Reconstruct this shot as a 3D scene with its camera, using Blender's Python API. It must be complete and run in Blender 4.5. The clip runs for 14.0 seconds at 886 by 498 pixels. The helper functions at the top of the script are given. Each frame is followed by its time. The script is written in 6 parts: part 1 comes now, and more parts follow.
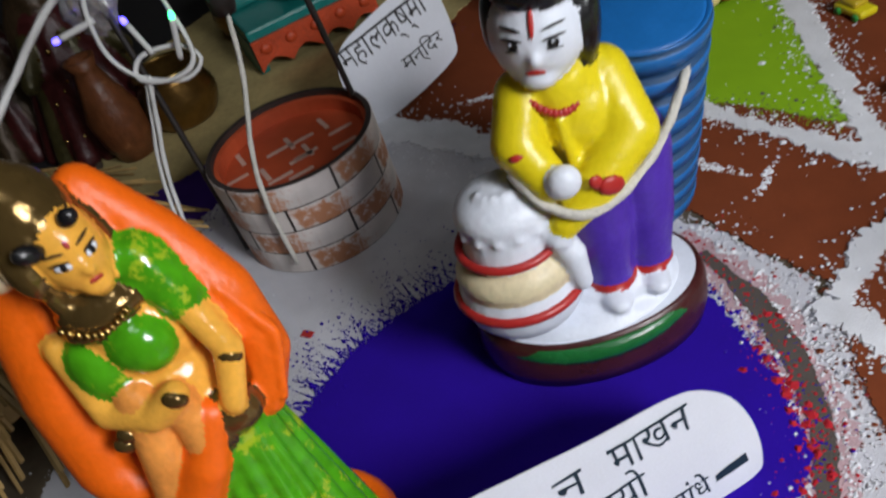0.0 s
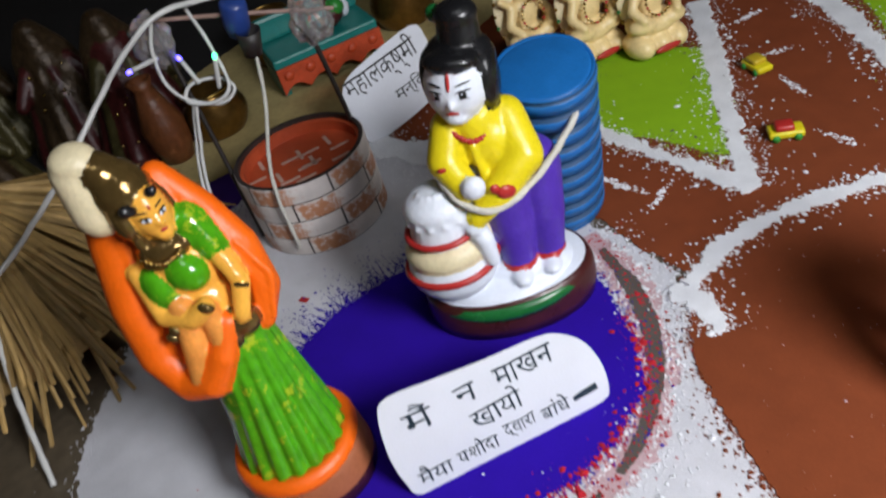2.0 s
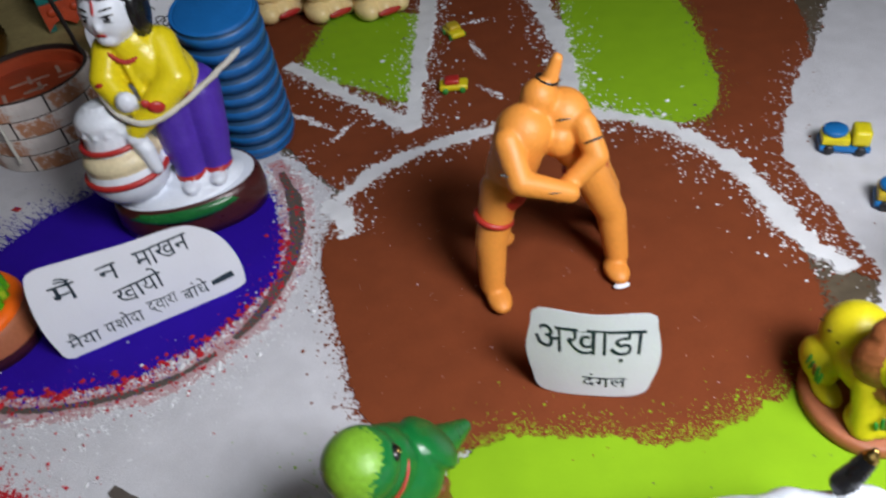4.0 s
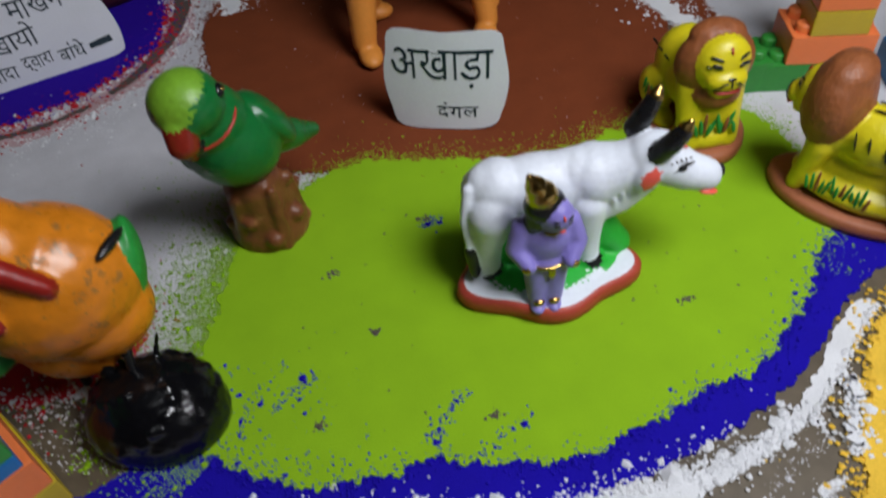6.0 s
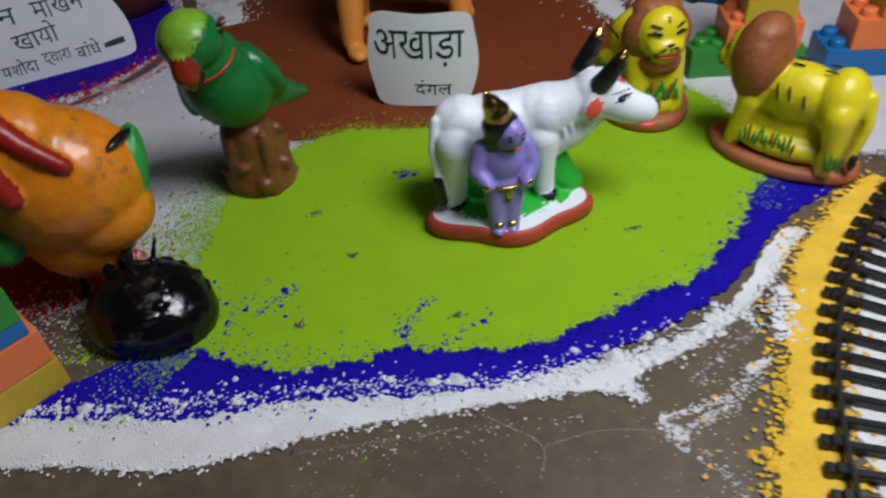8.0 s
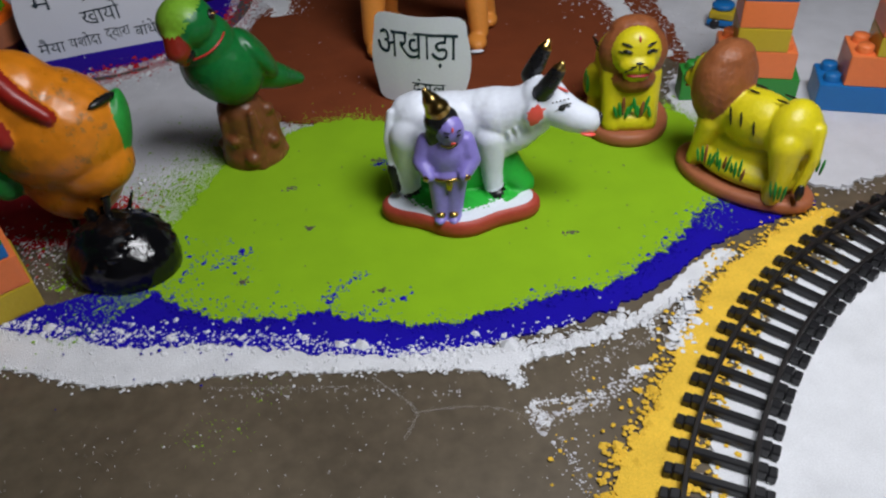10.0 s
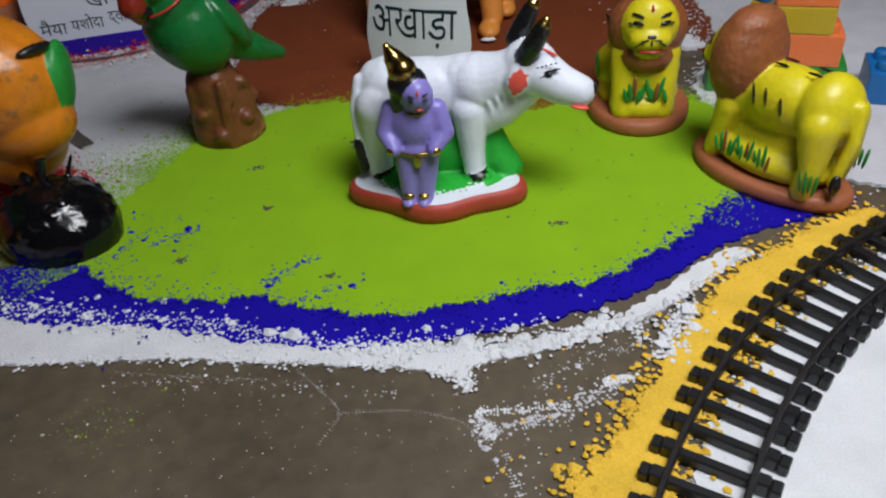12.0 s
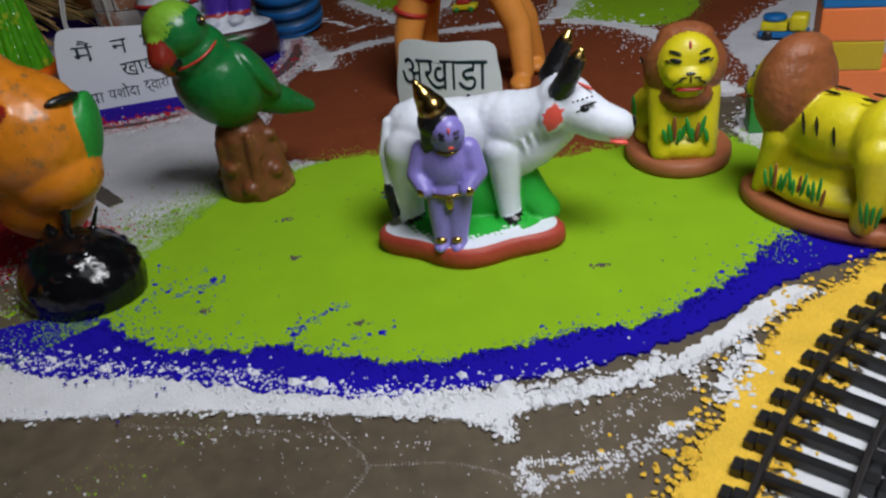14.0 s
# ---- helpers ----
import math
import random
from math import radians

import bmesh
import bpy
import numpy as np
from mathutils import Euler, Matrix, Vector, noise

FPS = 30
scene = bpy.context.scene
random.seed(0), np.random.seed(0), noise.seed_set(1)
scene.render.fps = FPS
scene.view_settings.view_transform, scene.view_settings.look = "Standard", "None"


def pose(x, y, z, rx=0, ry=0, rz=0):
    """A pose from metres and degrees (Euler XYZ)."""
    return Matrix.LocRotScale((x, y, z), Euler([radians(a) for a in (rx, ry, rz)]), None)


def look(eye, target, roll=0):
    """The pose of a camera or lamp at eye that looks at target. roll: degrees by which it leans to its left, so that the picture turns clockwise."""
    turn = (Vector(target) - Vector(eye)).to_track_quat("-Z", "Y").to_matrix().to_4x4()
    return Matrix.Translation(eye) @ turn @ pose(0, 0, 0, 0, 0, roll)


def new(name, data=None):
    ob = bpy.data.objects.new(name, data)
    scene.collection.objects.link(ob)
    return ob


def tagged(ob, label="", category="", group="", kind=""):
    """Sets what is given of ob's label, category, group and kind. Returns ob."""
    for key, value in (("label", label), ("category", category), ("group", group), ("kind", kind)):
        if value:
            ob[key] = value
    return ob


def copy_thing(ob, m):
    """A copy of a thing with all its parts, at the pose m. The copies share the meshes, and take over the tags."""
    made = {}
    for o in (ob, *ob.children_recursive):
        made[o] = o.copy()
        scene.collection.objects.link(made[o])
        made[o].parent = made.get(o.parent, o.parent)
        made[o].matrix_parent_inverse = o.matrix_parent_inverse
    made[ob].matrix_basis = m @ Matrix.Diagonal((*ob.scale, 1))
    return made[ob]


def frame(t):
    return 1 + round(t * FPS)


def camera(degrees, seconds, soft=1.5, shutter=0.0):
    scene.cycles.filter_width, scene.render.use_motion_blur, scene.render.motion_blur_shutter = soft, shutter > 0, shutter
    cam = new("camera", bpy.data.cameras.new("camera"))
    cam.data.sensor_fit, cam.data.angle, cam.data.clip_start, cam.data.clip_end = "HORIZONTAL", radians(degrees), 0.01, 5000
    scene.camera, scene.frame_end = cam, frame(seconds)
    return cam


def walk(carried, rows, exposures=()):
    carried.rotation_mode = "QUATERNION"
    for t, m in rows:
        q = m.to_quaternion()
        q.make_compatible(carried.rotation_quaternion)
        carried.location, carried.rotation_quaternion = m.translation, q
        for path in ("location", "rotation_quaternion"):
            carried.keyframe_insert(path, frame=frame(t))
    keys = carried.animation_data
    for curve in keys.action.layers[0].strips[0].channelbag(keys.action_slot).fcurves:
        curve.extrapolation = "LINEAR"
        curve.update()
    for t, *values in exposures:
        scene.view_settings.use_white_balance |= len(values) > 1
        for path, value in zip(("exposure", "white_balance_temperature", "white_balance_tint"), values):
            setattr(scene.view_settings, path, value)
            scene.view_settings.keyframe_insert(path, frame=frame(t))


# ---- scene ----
cam = camera(61.7, 14.0, 2.2, 0.5)
EXPOSURES = ((0.0, 0.45), (0.7, 0.75), (3, 0.55), (5.3, -0.52), (6.1, -0.78), (14, -0.80))
PATH = [
    (0, (0.433, 0.242, 0.308), (0.394, 1.762, -0.992), -19.9),
    (0.5, (0.44, 0.226, 0.337), (0.408, 1.786, -0.915), -20.0),
    (1, (0.44, 0.197, 0.353), (0.421, 1.767, -0.886), -17.8),
    (1.5, (0.456, 0.157, 0.367), (0.416, 1.739, -0.857), -18.0),
    (2, (0.473, 0.117, 0.371), (0.385, 1.677, -0.878), -18.4),
    (2.5, (0.486, 0.076, 0.366), (0.483, 1.58, -0.952), -13.4),
    (3, (0.541, 0.047, 0.391), (0.635, 1.524, -0.955), -11.5),
    (3.2, (0.561, 0.031, 0.39), (0.693, 1.51, -0.95), -11.2),
    (5.3, (0.635, -0.086, 0.33), (0.898, 1.259, -1.127), -6.6),
    (5.5, (0.63, -0.101, 0.327), (0.906, 1.214, -1.154), -6.4),
    (6, (0.636, -0.129, 0.29), (0.911, 1.193, -1.184), -5.8),
    (6.5, (0.635, -0.147, 0.262), (0.924, 1.234, -1.156), -6.8),
    (7, (0.626, -0.161, 0.249), (0.945, 1.342, -1.031), -7.5),
    (7.5, (0.611, -0.183, 0.232), (0.927, 1.33, -1.037), -5.2),
    (8, (0.624, -0.214, 0.259), (0.964, 1.263, -1.046), -4.6),
    (8.5, (0.646, -0.243, 0.282), (0.951, 1.244, -1.02), -7.2),
    (8.7, (0.654, -0.255, 0.29), (0.955, 1.231, -1.014), -6.7),
    (10.8, (0.722, -0.262, 0.238), (0.718, 1.308, -1.0), -3.5),
    (11, (0.726, -0.258, 0.233), (0.732, 1.321, -0.994), -3.1),
    (11.5, (0.741, -0.25, 0.226), (0.659, 1.36, -0.958), -5.6),
    (12, (0.747, -0.237, 0.208), (0.681, 1.373, -0.976), -4.9),
    (12.5, (0.747, -0.232, 0.199), (0.665, 1.402, -0.951), -4.8),
    (13, (0.747, -0.23, 0.196), (0.629, 1.455, -0.875), -5.9),
    (13.5, (0.745, -0.226, 0.196), (0.586, 1.492, -0.817), -7.9),
    (14, (0.745, -0.23, 0.185), (0.603, 1.495, -0.817), -7.2),
]
walk(cam, [(t, look(eye, target, roll)) for t, eye, target, roll in PATH], EXPOSURES)

# ---- light: a small hand lamp held over the display, in a dim closed room ----
world = bpy.data.worlds.new("dim_room")
world.use_nodes = True
world.node_tree.nodes["Background"].inputs[0].default_value = (0.6, 0.7, 1.0, 1)
world.node_tree.nodes["Background"].inputs[1].default_value = 0.008
scene.world = world
lamp = new("hand_lamp", bpy.data.lights.new("hand_lamp", "AREA"))
lamp.data.shape, lamp.data.size, lamp.data.energy = "DISK", 0.28, 6.6
lamp.data.color = (0.94, 0.955, 1.0)
lamp.matrix_world = look((0.91, -0.13, 0.56), (0.76, 0.16, 0))

# Added fill from above: no ceiling lamp is known, it only lifts the shadows.
fill = new("added_fill", bpy.data.lights.new("added_fill", "AREA"))
fill.data.shape, fill.data.size, fill.data.size_y, fill.data.energy = "RECTANGLE", 1.2, 0.12, 5.0
fill.data.color = (0.92, 0.96, 1.0)
fill.matrix_world = look((0.9, -0.6, 2.5), (0.75, 0.0, 0))

# ---- materials ----
def material(name, colour, rough=0.5, metal=0.0, vary=0.12, grain=60.0, bump=0.15, fleck=None, fleck_at=0.62, coat=0.0, coarse=9.0, alpha=1.0, glow=None, piece=0.0):
    """A surface with tone variation at two scales, fine relief, and flecks of a second colour (chips, dust, stains, the
    mound's painted reflections).
    """
    m = bpy.data.materials.new(name)
    m.use_nodes = True
    nt = m.node_tree
    n, l = nt.nodes, nt.links
    b = n["Principled BSDF"]
    tc = n.new("ShaderNodeTexCoord")
    n1 = n.new("ShaderNodeTexNoise")
    n1.inputs["Scale"].default_value, n1.inputs["Detail"].default_value = grain, 6
    n2 = n.new("ShaderNodeTexNoise")
    n2.inputs["Scale"].default_value, n2.inputs["Detail"].default_value = coarse, 4
    for q in (n1, n2):
        l.new(tc.outputs["Object"], q.inputs["Vector"])
    add = n.new("ShaderNodeMath")
    add.operation = "ADD"
    l.new(n1.outputs[0], add.inputs[0]), l.new(n2.outputs[0], add.inputs[1])
    mp = n.new("ShaderNodeMapRange")
    mp.inputs[1].default_value, mp.inputs[2].default_value = 0.6, 1.4
    mp.inputs[3].default_value, mp.inputs[4].default_value = 1 - vary, 1 + vary
    l.new(add.outputs[0], mp.inputs[0])
    hsv = n.new("ShaderNodeHueSaturation")
    hsv.inputs["Color"].default_value = (*colour, 1)
    value = mp.outputs[0]
    if piece:
        info = n.new("ShaderNodeObjectInfo")
        pr = n.new("ShaderNodeMapRange")
        pr.inputs[3].default_value, pr.inputs[4].default_value = 1 - piece, 1 + piece
        l.new(info.outputs["Random"], pr.inputs[0])
        mul = n.new("ShaderNodeMath")
        mul.operation = "MULTIPLY"
        l.new(value, mul.inputs[0]), l.new(pr.outputs[0], mul.inputs[1])
        value = mul.outputs[0]
    l.new(value, hsv.inputs["Value"])
    out = hsv.outputs[0]
    if fleck:
        n3 = n.new("ShaderNodeTexNoise")
        n3.inputs["Scale"].default_value, n3.inputs["Detail"].default_value = grain * 0.55, 8
        n3.inputs["Roughness"].default_value = 0.72
        l.new(tc.outputs["Object"], n3.inputs["Vector"])
        r = n.new("ShaderNodeMapRange")
        r.inputs[1].default_value, r.inputs[2].default_value = fleck_at, fleck_at + 0.05
        l.new(n3.outputs[0], r.inputs[0])
        mix = n.new("ShaderNodeMix")
        mix.data_type = "RGBA"
        l.new(r.outputs[0], mix.inputs[0]), l.new(out, mix.inputs[6])
        mix.inputs[7].default_value = (*fleck, 1)
        out = mix.outputs[2]
    l.new(out, b.inputs["Base Color"])
    rr = n.new("ShaderNodeMapRange")
    rr.inputs[3].default_value, rr.inputs[4].default_value = max(0.03, rough - 0.1), min(1, rough + 0.1)
    l.new(n2.outputs[0], rr.inputs[0]), l.new(rr.outputs[0], b.inputs["Roughness"])
    b.inputs["Metallic"].default_value = metal
    b.inputs["Specular IOR Level"].default_value = 0.12 if rough > 0.9 else 0.5
    b.inputs["Coat Weight"].default_value = coat
    b.inputs["Coat Roughness"].default_value = 0.12
    if bump:
        bp = n.new("ShaderNodeBump")
        bp.inputs["Strength"].default_value, bp.inputs["Distance"].default_value = bump, 0.0012
        l.new(n1.outputs[0], bp.inputs["Height"]), l.new(bp.outputs[0], b.inputs["Normal"])
    if alpha < 1:
        b.inputs["Transmission Weight"].default_value, b.inputs["IOR"].default_value = 1 - alpha, 1.25
    if glow:
        b.inputs["Emission Color"].default_value, b.inputs["Emission Strength"].default_value = (*glow[:3], 1), glow[3]
    return m


def powder(name, colour, **k):
    k = {"rough": 0.95, "vary": 0.16, "grain": 1400.0, "bump": 0.6, "coarse": 45.0, **k}
    return material(name, colour, **k)


M = {
    # Near-black of the added back sheet: missing light, put into the colour.
    "unlit_black": material("unlit_black", (0.006, 0.005, 0.006), rough=0.9, vary=0.4, grain=300, bump=0.5, coarse=20),
    "concrete": material("concrete", (0.105, 0.082, 0.055), rough=0.42, vary=0.34, grain=120, bump=0.12, fleck=(0.19, 0.17, 0.14), fleck_at=0.655, coarse=14),
    "plaster": material("plaster", (0.22, 0.19, 0.15), rough=0.9, vary=0.1, grain=14),
    "p_white": powder("white_powder", (0.74, 0.75, 0.78), fleck=(0.48, 0.47, 0.48), fleck_at=0.72),
    "p_sheet": powder("white_sheet_powder", (0.60, 0.60, 0.64), fleck=(0.42, 0.40, 0.40), fleck_at=0.64, vary=0.12),
    "p_green": powder("green_powder", (0.24, 0.44, 0.012), vary=0.09, bump=0.25, fleck=(0.15, 0.29, 0.02), fleck_at=0.70),
    "p_blue": powder("ultramarine_powder", (0.010, 0.004, 0.33), vary=0.14, bump=0.3),
    "p_purple": powder("violet_blue_powder", (0.024, 0.004, 0.32), vary=0.12, bump=0.3),
    "p_violet": powder("dark_violet_powder", (0.06, 0.02, 0.22)),
    "p_brown": powder("red_ochre_powder", (0.185, 0.045, 0.016), vary=0.16, bump=0.25, fleck=(0.26, 0.085, 0.045), fleck_at=0.70),
    "p_red": powder("red_powder", (0.45, 0.02, 0.03)),
    "p_pink": powder("pink_powder", (0.52, 0.36, 0.38), fleck=(0.45, 0.06, 0.08), fleck_at=0.60),
    "p_yellow": powder("yellow_powder", (0.84, 0.53, 0.06), vary=0.2, bump=0.7),
    "p_beige": powder("beige_cloth", (0.45, 0.36, 0.16), grain=200),
    "p_grey": powder("bare_grey_line", (0.10, 0.085, 0.075)),
    "paper": material("white_paper", (0.64, 0.66, 0.72), rough=0.7, vary=0.07, coarse=30, grain=900, bump=0.05),
    "ink": material("blue_black_ink", (0.006, 0.022, 0.035), rough=0.5, vary=0.2),
    "black_ink": material("black_ink", (0.012, 0.01, 0.012), rough=0.5, vary=0.2),
    "track": material("black_plastic", (0.012, 0.012, 0.014), rough=0.38, vary=0.2, grain=200, bump=0.1, fleck=(0.06, 0.06, 0.06), fleck_at=0.72),
    "rail": material("dark_rail", (0.016, 0.014, 0.014), rough=0.35, vary=0.25, grain=150, fleck=(0.12, 0.10, 0.09), fleck_at=0.68),
}


# ---- builders ----
def mesh_of(name, verts, faces, mat, smooth=False):
    me = bpy.data.meshes.new(name)
    me.from_pydata(verts, [], faces)
    me.validate()
    me.update()
    for q in (mat if isinstance(mat, (list, tuple)) else [mat]):
        me.materials.append(q)
    if smooth:
        me.polygons.foreach_set("use_smooth", [True] * len(me.polygons))
    return me


def part(name, bm, mat, parent=None, label="", smooth=False):
    """Links a bmesh as one mesh object under its thing."""
    me = bpy.data.meshes.new(name)
    bm.to_mesh(me)
    bm.free()
    for q in (mat if isinstance(mat, (list, tuple)) else [mat]):
        me.materials.append(q)
    if smooth:
        me.polygons.foreach_set("use_smooth", [True] * len(me.polygons))
    ob = new(name, me)
    if parent:
        ob.parent = parent
    return tagged(ob, label)


def thing(name, m, label, category, group=""):
    ob = new(name)
    ob.empty_display_size = 0.01
    ob.matrix_world = m
    return tagged(ob, label, category, group)


def spline(pts, closed, step=0.0012):
    """Catmull-Rom through a few plan points, sampled at even steps."""
    pts = [Vector((*p, 0)[:3]) for p in pts]
    n = len(pts)
    out = []
    for i in range(n if closed else n - 1):
        if closed:
            a, b, c, d = (pts[(i + k) % n] for k in (-1, 0, 1, 2))
        else:
            b, c = pts[i], pts[i + 1]
            a = pts[i - 1] if i else b * 2 - c
            d = pts[i + 2] if i + 2 < n else c * 2 - b
        k = max(2, int((c - b).length / step))
        for j in range(k):
            u = j / k
            out.append(0.5 * ((2 * b) + (c - a) * u + (2 * a - 5 * b + 4 * c - d) * u * u + (3 * b - a - 3 * c + d) * u ** 3))
    if not closed:
        out.append(pts[-1])
    return out


def ragged(path, amp, seed, closed=True):
    """The path pushed sideways by noise at three scales, as a hand-strewn powder edge is."""
    out = []
    n = len(path)
    for i, p in enumerate(path):
        a, b = (path[i - 1], path[(i + 1) % n]) if closed else (path[max(0, i - 1)], path[min(n - 1, i + 1)])
        t = (b - a)
        nrm = Vector((t.y, -t.x, 0)).normalized() if t.length > 1e-9 else Vector((0, 0, 0))
        q = p * 1.0
        w = sum(noise.noise(Vector((q.x * f, q.y * f, seed * 3.7))) * g for f, g in ((40, 0.9), (160, 0.7), (420, 0.55), (900, 0.35)))
        out.append(p + nrm * amp * w)
    return out


def sheet(name, path, z, mat, label, thick=None, category="powder"):
    """A thin layer of powder with sides down to what it lies on."""
    from mathutils.geometry import tessellate_polygon
    thick = z if thick is None else thick
    n = len(path)
    tris = tessellate_polygon([[Vector((p.x, p.y, 0)) for p in path]])
    verts = [(p.x, p.y, z) for p in path] + [(p.x, p.y, z - thick) for p in path]
    faces = [tuple(t) for t in tris] + [(i, (i + 1) % n, n + (i + 1) % n, n + i) for i in range(n)]
    ob = new(name, mesh_of(name, verts, faces, mat))
    bm = bmesh.new()
    bm.from_mesh(ob.data)
    bmesh.ops.recalc_face_normals(bm, faces=bm.faces)
    bm.to_mesh(ob.data)
    bm.free()
    return tagged(ob, label, category, kind="structure")


def strip(pts, widths, step=0.0012):
    """The outline of a band along a plan line."""
    mid = spline(pts, False, step)
    n = len(mid)
    ws = widths if isinstance(widths, (list, tuple)) else [widths] * 2
    left, right = [], []
    for i, p in enumerate(mid):
        t = mid[min(n - 1, i + 1)] - mid[max(0, i - 1)]
        nrm = Vector((t.y, -t.x, 0)).normalized()
        u = i / (n - 1) * (len(ws) - 1)
        k = min(int(u), len(ws) - 2)
        w = ws[k] * (1 - u + k) + ws[k + 1] * (u - k)
        left.append(p + nrm * w / 2), right.append(p - nrm * w / 2)
    return left + right[::-1]


rng = random.Random(5)


def grains(name, places, mat, label, size=(0.0004, 0.0011), z=0.0005):
    """Loose powder grains and crumbs: small uneven lumps, in one mesh."""
    verts, faces = [], []
    for x, y, *zz in places:
        r = rng.uniform(*size) * (2.2 if rng.random() < 0.04 else 1)
        z0 = zz[0] if zz else z
        a = rng.uniform(0, 6.3)
        k = len(verts)
        for j in range(5):
            q = a + j * 1.2566
            rj = r * rng.uniform(0.6, 1.25)
            verts.append((x + rj * math.cos(q), y + rj * math.sin(q), z0))
        verts.append((x + r * rng.uniform(-.3, .3), y + r * rng.uniform(-.3, .3), z0 + r * rng.uniform(0.35, 0.7)))
        faces += [(k + j, k + (j + 1) % 5, k + 5) for j in range(5)]
    return tagged(new(name, mesh_of(name, verts, faces, mat)), label, "powder", kind="stuff")


def along(path, count, spread, side=1.0, bias=0.0):
    """Places scattered about a line, thinning outwards. side: +1 to its right, -1 to its left, 0 both."""
    out = []
    n = len(path)
    for _ in range(count):
        i = rng.randrange(n)
        p = path[i]
        t = path[min(n - 1, i + 1)] - path[max(0, i - 1)]
        if t.length < 1e-9 or t.length > 0.02:
            continue
        nrm = Vector((t.y, -t.x, 0)).normalized()
        d = rng.expovariate(1 / spread) + bias
        if side == 0:
            d *= rng.choice((-1, 1))
        else:
            d *= side
        out.append((p.x + nrm.x * d, p.y + nrm.y * d))
    return out


def inside(pts, count):
    """Places strewn evenly in a plan polygon."""
    xs, ys = [p[0] for p in pts], [p[1] for p in pts]
    out = []
    n = len(pts)
    for _ in range(count * 4):
        if len(out) >= count:
            break
        x, y = rng.uniform(min(xs), max(xs)), rng.uniform(min(ys), max(ys))
        c = False
        for i in range(n):
            (x1, y1), (x2, y2) = pts[i][:2], pts[i - 1][:2]
            if (y1 > y) != (y2 > y) and x < (x2 - x1) * (y - y1) / (y2 - y1) + x1:
                c = not c
        if c:
            out.append((x, y))
    return out


# ---- the room ----
def box(x0, x1, y0, y1, z0, z1, bevel=0.0, segments=2, bm=None):
    bm = bm or bmesh.new()
    made = bmesh.ops.create_cube(bm, size=1, matrix=Matrix.Translation(((x0 + x1) / 2, (y0 + y1) / 2, (z0 + z1) / 2)) @ Matrix.Diagonal((x1 - x0, y1 - y0, z1 - z0, 1)))
    if bevel:
        bmesh.ops.bevel(bm, geom=list({e for v in made["verts"] for e in v.link_edges}), offset=bevel, segments=segments, affect="EDGES", profile=0.6)
    return bm


tagged(part("floor", box(-1.6, 2.8, -1.8, 2.4, -0.1, 0), M["concrete"]), "worn grey-brown polished concrete floor", "floor", kind="structure")
for nm, b in (("wall_north", (-1.7, 2.9, 2.4, 2.5, -0.1, 2.6)), ("wall_south", (-1.7, 2.9, -1.9, -1.8, -0.1, 2.6)),
              ("wall_west", (-1.7, -1.6, -1.8, 2.4, -0.1, 2.6)), ("wall_east", (2.8, 2.9, -1.8, 2.4, -0.1, 2.6))):
    tagged(part(nm, box(*b), M["plaster"]), "plain dim plastered wall", "wall", kind="structure")
tagged(part("ceiling", box(-1.7, 2.9, -1.9, 2.5, 2.6, 2.7), M["plaster"]), "plain dim plastered ceiling", "ceiling", kind="structure")

# ---- powder picture on the floor, lowest layers first ----
WHITE = [(0.17, 0.44), (0.19, 0.60), (0.24, 0.74), (0.34, 0.80), (0.43, 0.77), (0.49, 0.69), (0.56, 0.57), (0.60, 0.47), (0.60, 0.36), (0.605, 0.27), (0.64, 0.21), (0.60, 0.15), (0.562, 0.095), (0.535, 0.085), (0.46, 0.125), (0.36, 0.24), (0.26, 0.36)]
w = ragged(spline(WHITE, True), 0.004, 1)
sheet("white_powder_bed", w, 0.0006, M["p_sheet"], "smooth off-white powder bed under the figures")
grains("white_powder_edge", along(spline(WHITE, True), 2500, 0.005, 0), M["p_sheet"], "loose off-white grains along the powder bed")

BROWN = [(0.42, 0.79), (0.50, 0.68), (0.57, 0.56), (0.62, 0.47), (0.72, 0.49), (0.86, 0.46), (0.905, 0.34), (0.915, 0.27), (0.945, 0.235), (0.955, 0.30), (0.97, 0.38), (1.10, 0.62), (1.12, 1.0), (0.80, 1.12), (0.55, 1.06), (0.46, 0.92)]
b = ragged(spline(BROWN, True), 0.004, 2)
sheet("brown_powder_ground", b, 0.0012, M["p_brown"], "red-brown powder ground around the green lawns")
grains("brown_powder_edge", along(spline(BROWN, True), 2500, 0.006, 0), M["p_brown"], "loose red-brown grains", z=0.0012)

ARENA = [(0.590, 0.25), (0.583, 0.32), (0.582, 0.40), (0.603, 0.462), (0.645, 0.490), (0.70, 0.505), (0.762, 0.507), (0.81, 0.50), (0.855, 0.477), (0.888, 0.43), (0.904, 0.37), (0.897, 0.285), (0.868, 0.215), (0.83, 0.182), (0.76, 0.172), (0.70, 0.190), (0.665, 0.212), (0.625, 0.218)]
a = ragged(spline(ARENA, True), 0.0035, 3)
sheet("brown_arena", a, 0.0018, M["p_brown"], "round red-brown powder wrestling arena")
grains("arena_edge", along(spline(ARENA, True), 5000, 0.0045, 0), M["p_brown"], "loose red-brown grains round the arena", z=0.0012)
grains("arena_dust", inside([(0.6, 0.25), (0.6, 0.45), (0.72, 0.5), (0.86, 0.45), (0.88, 0.28), (0.8, 0.19), (0.65, 0.22)], 130), M["p_pink"], "pale specks strewn on the arena", size=(0.0002, 0.0006), z=0.0018)

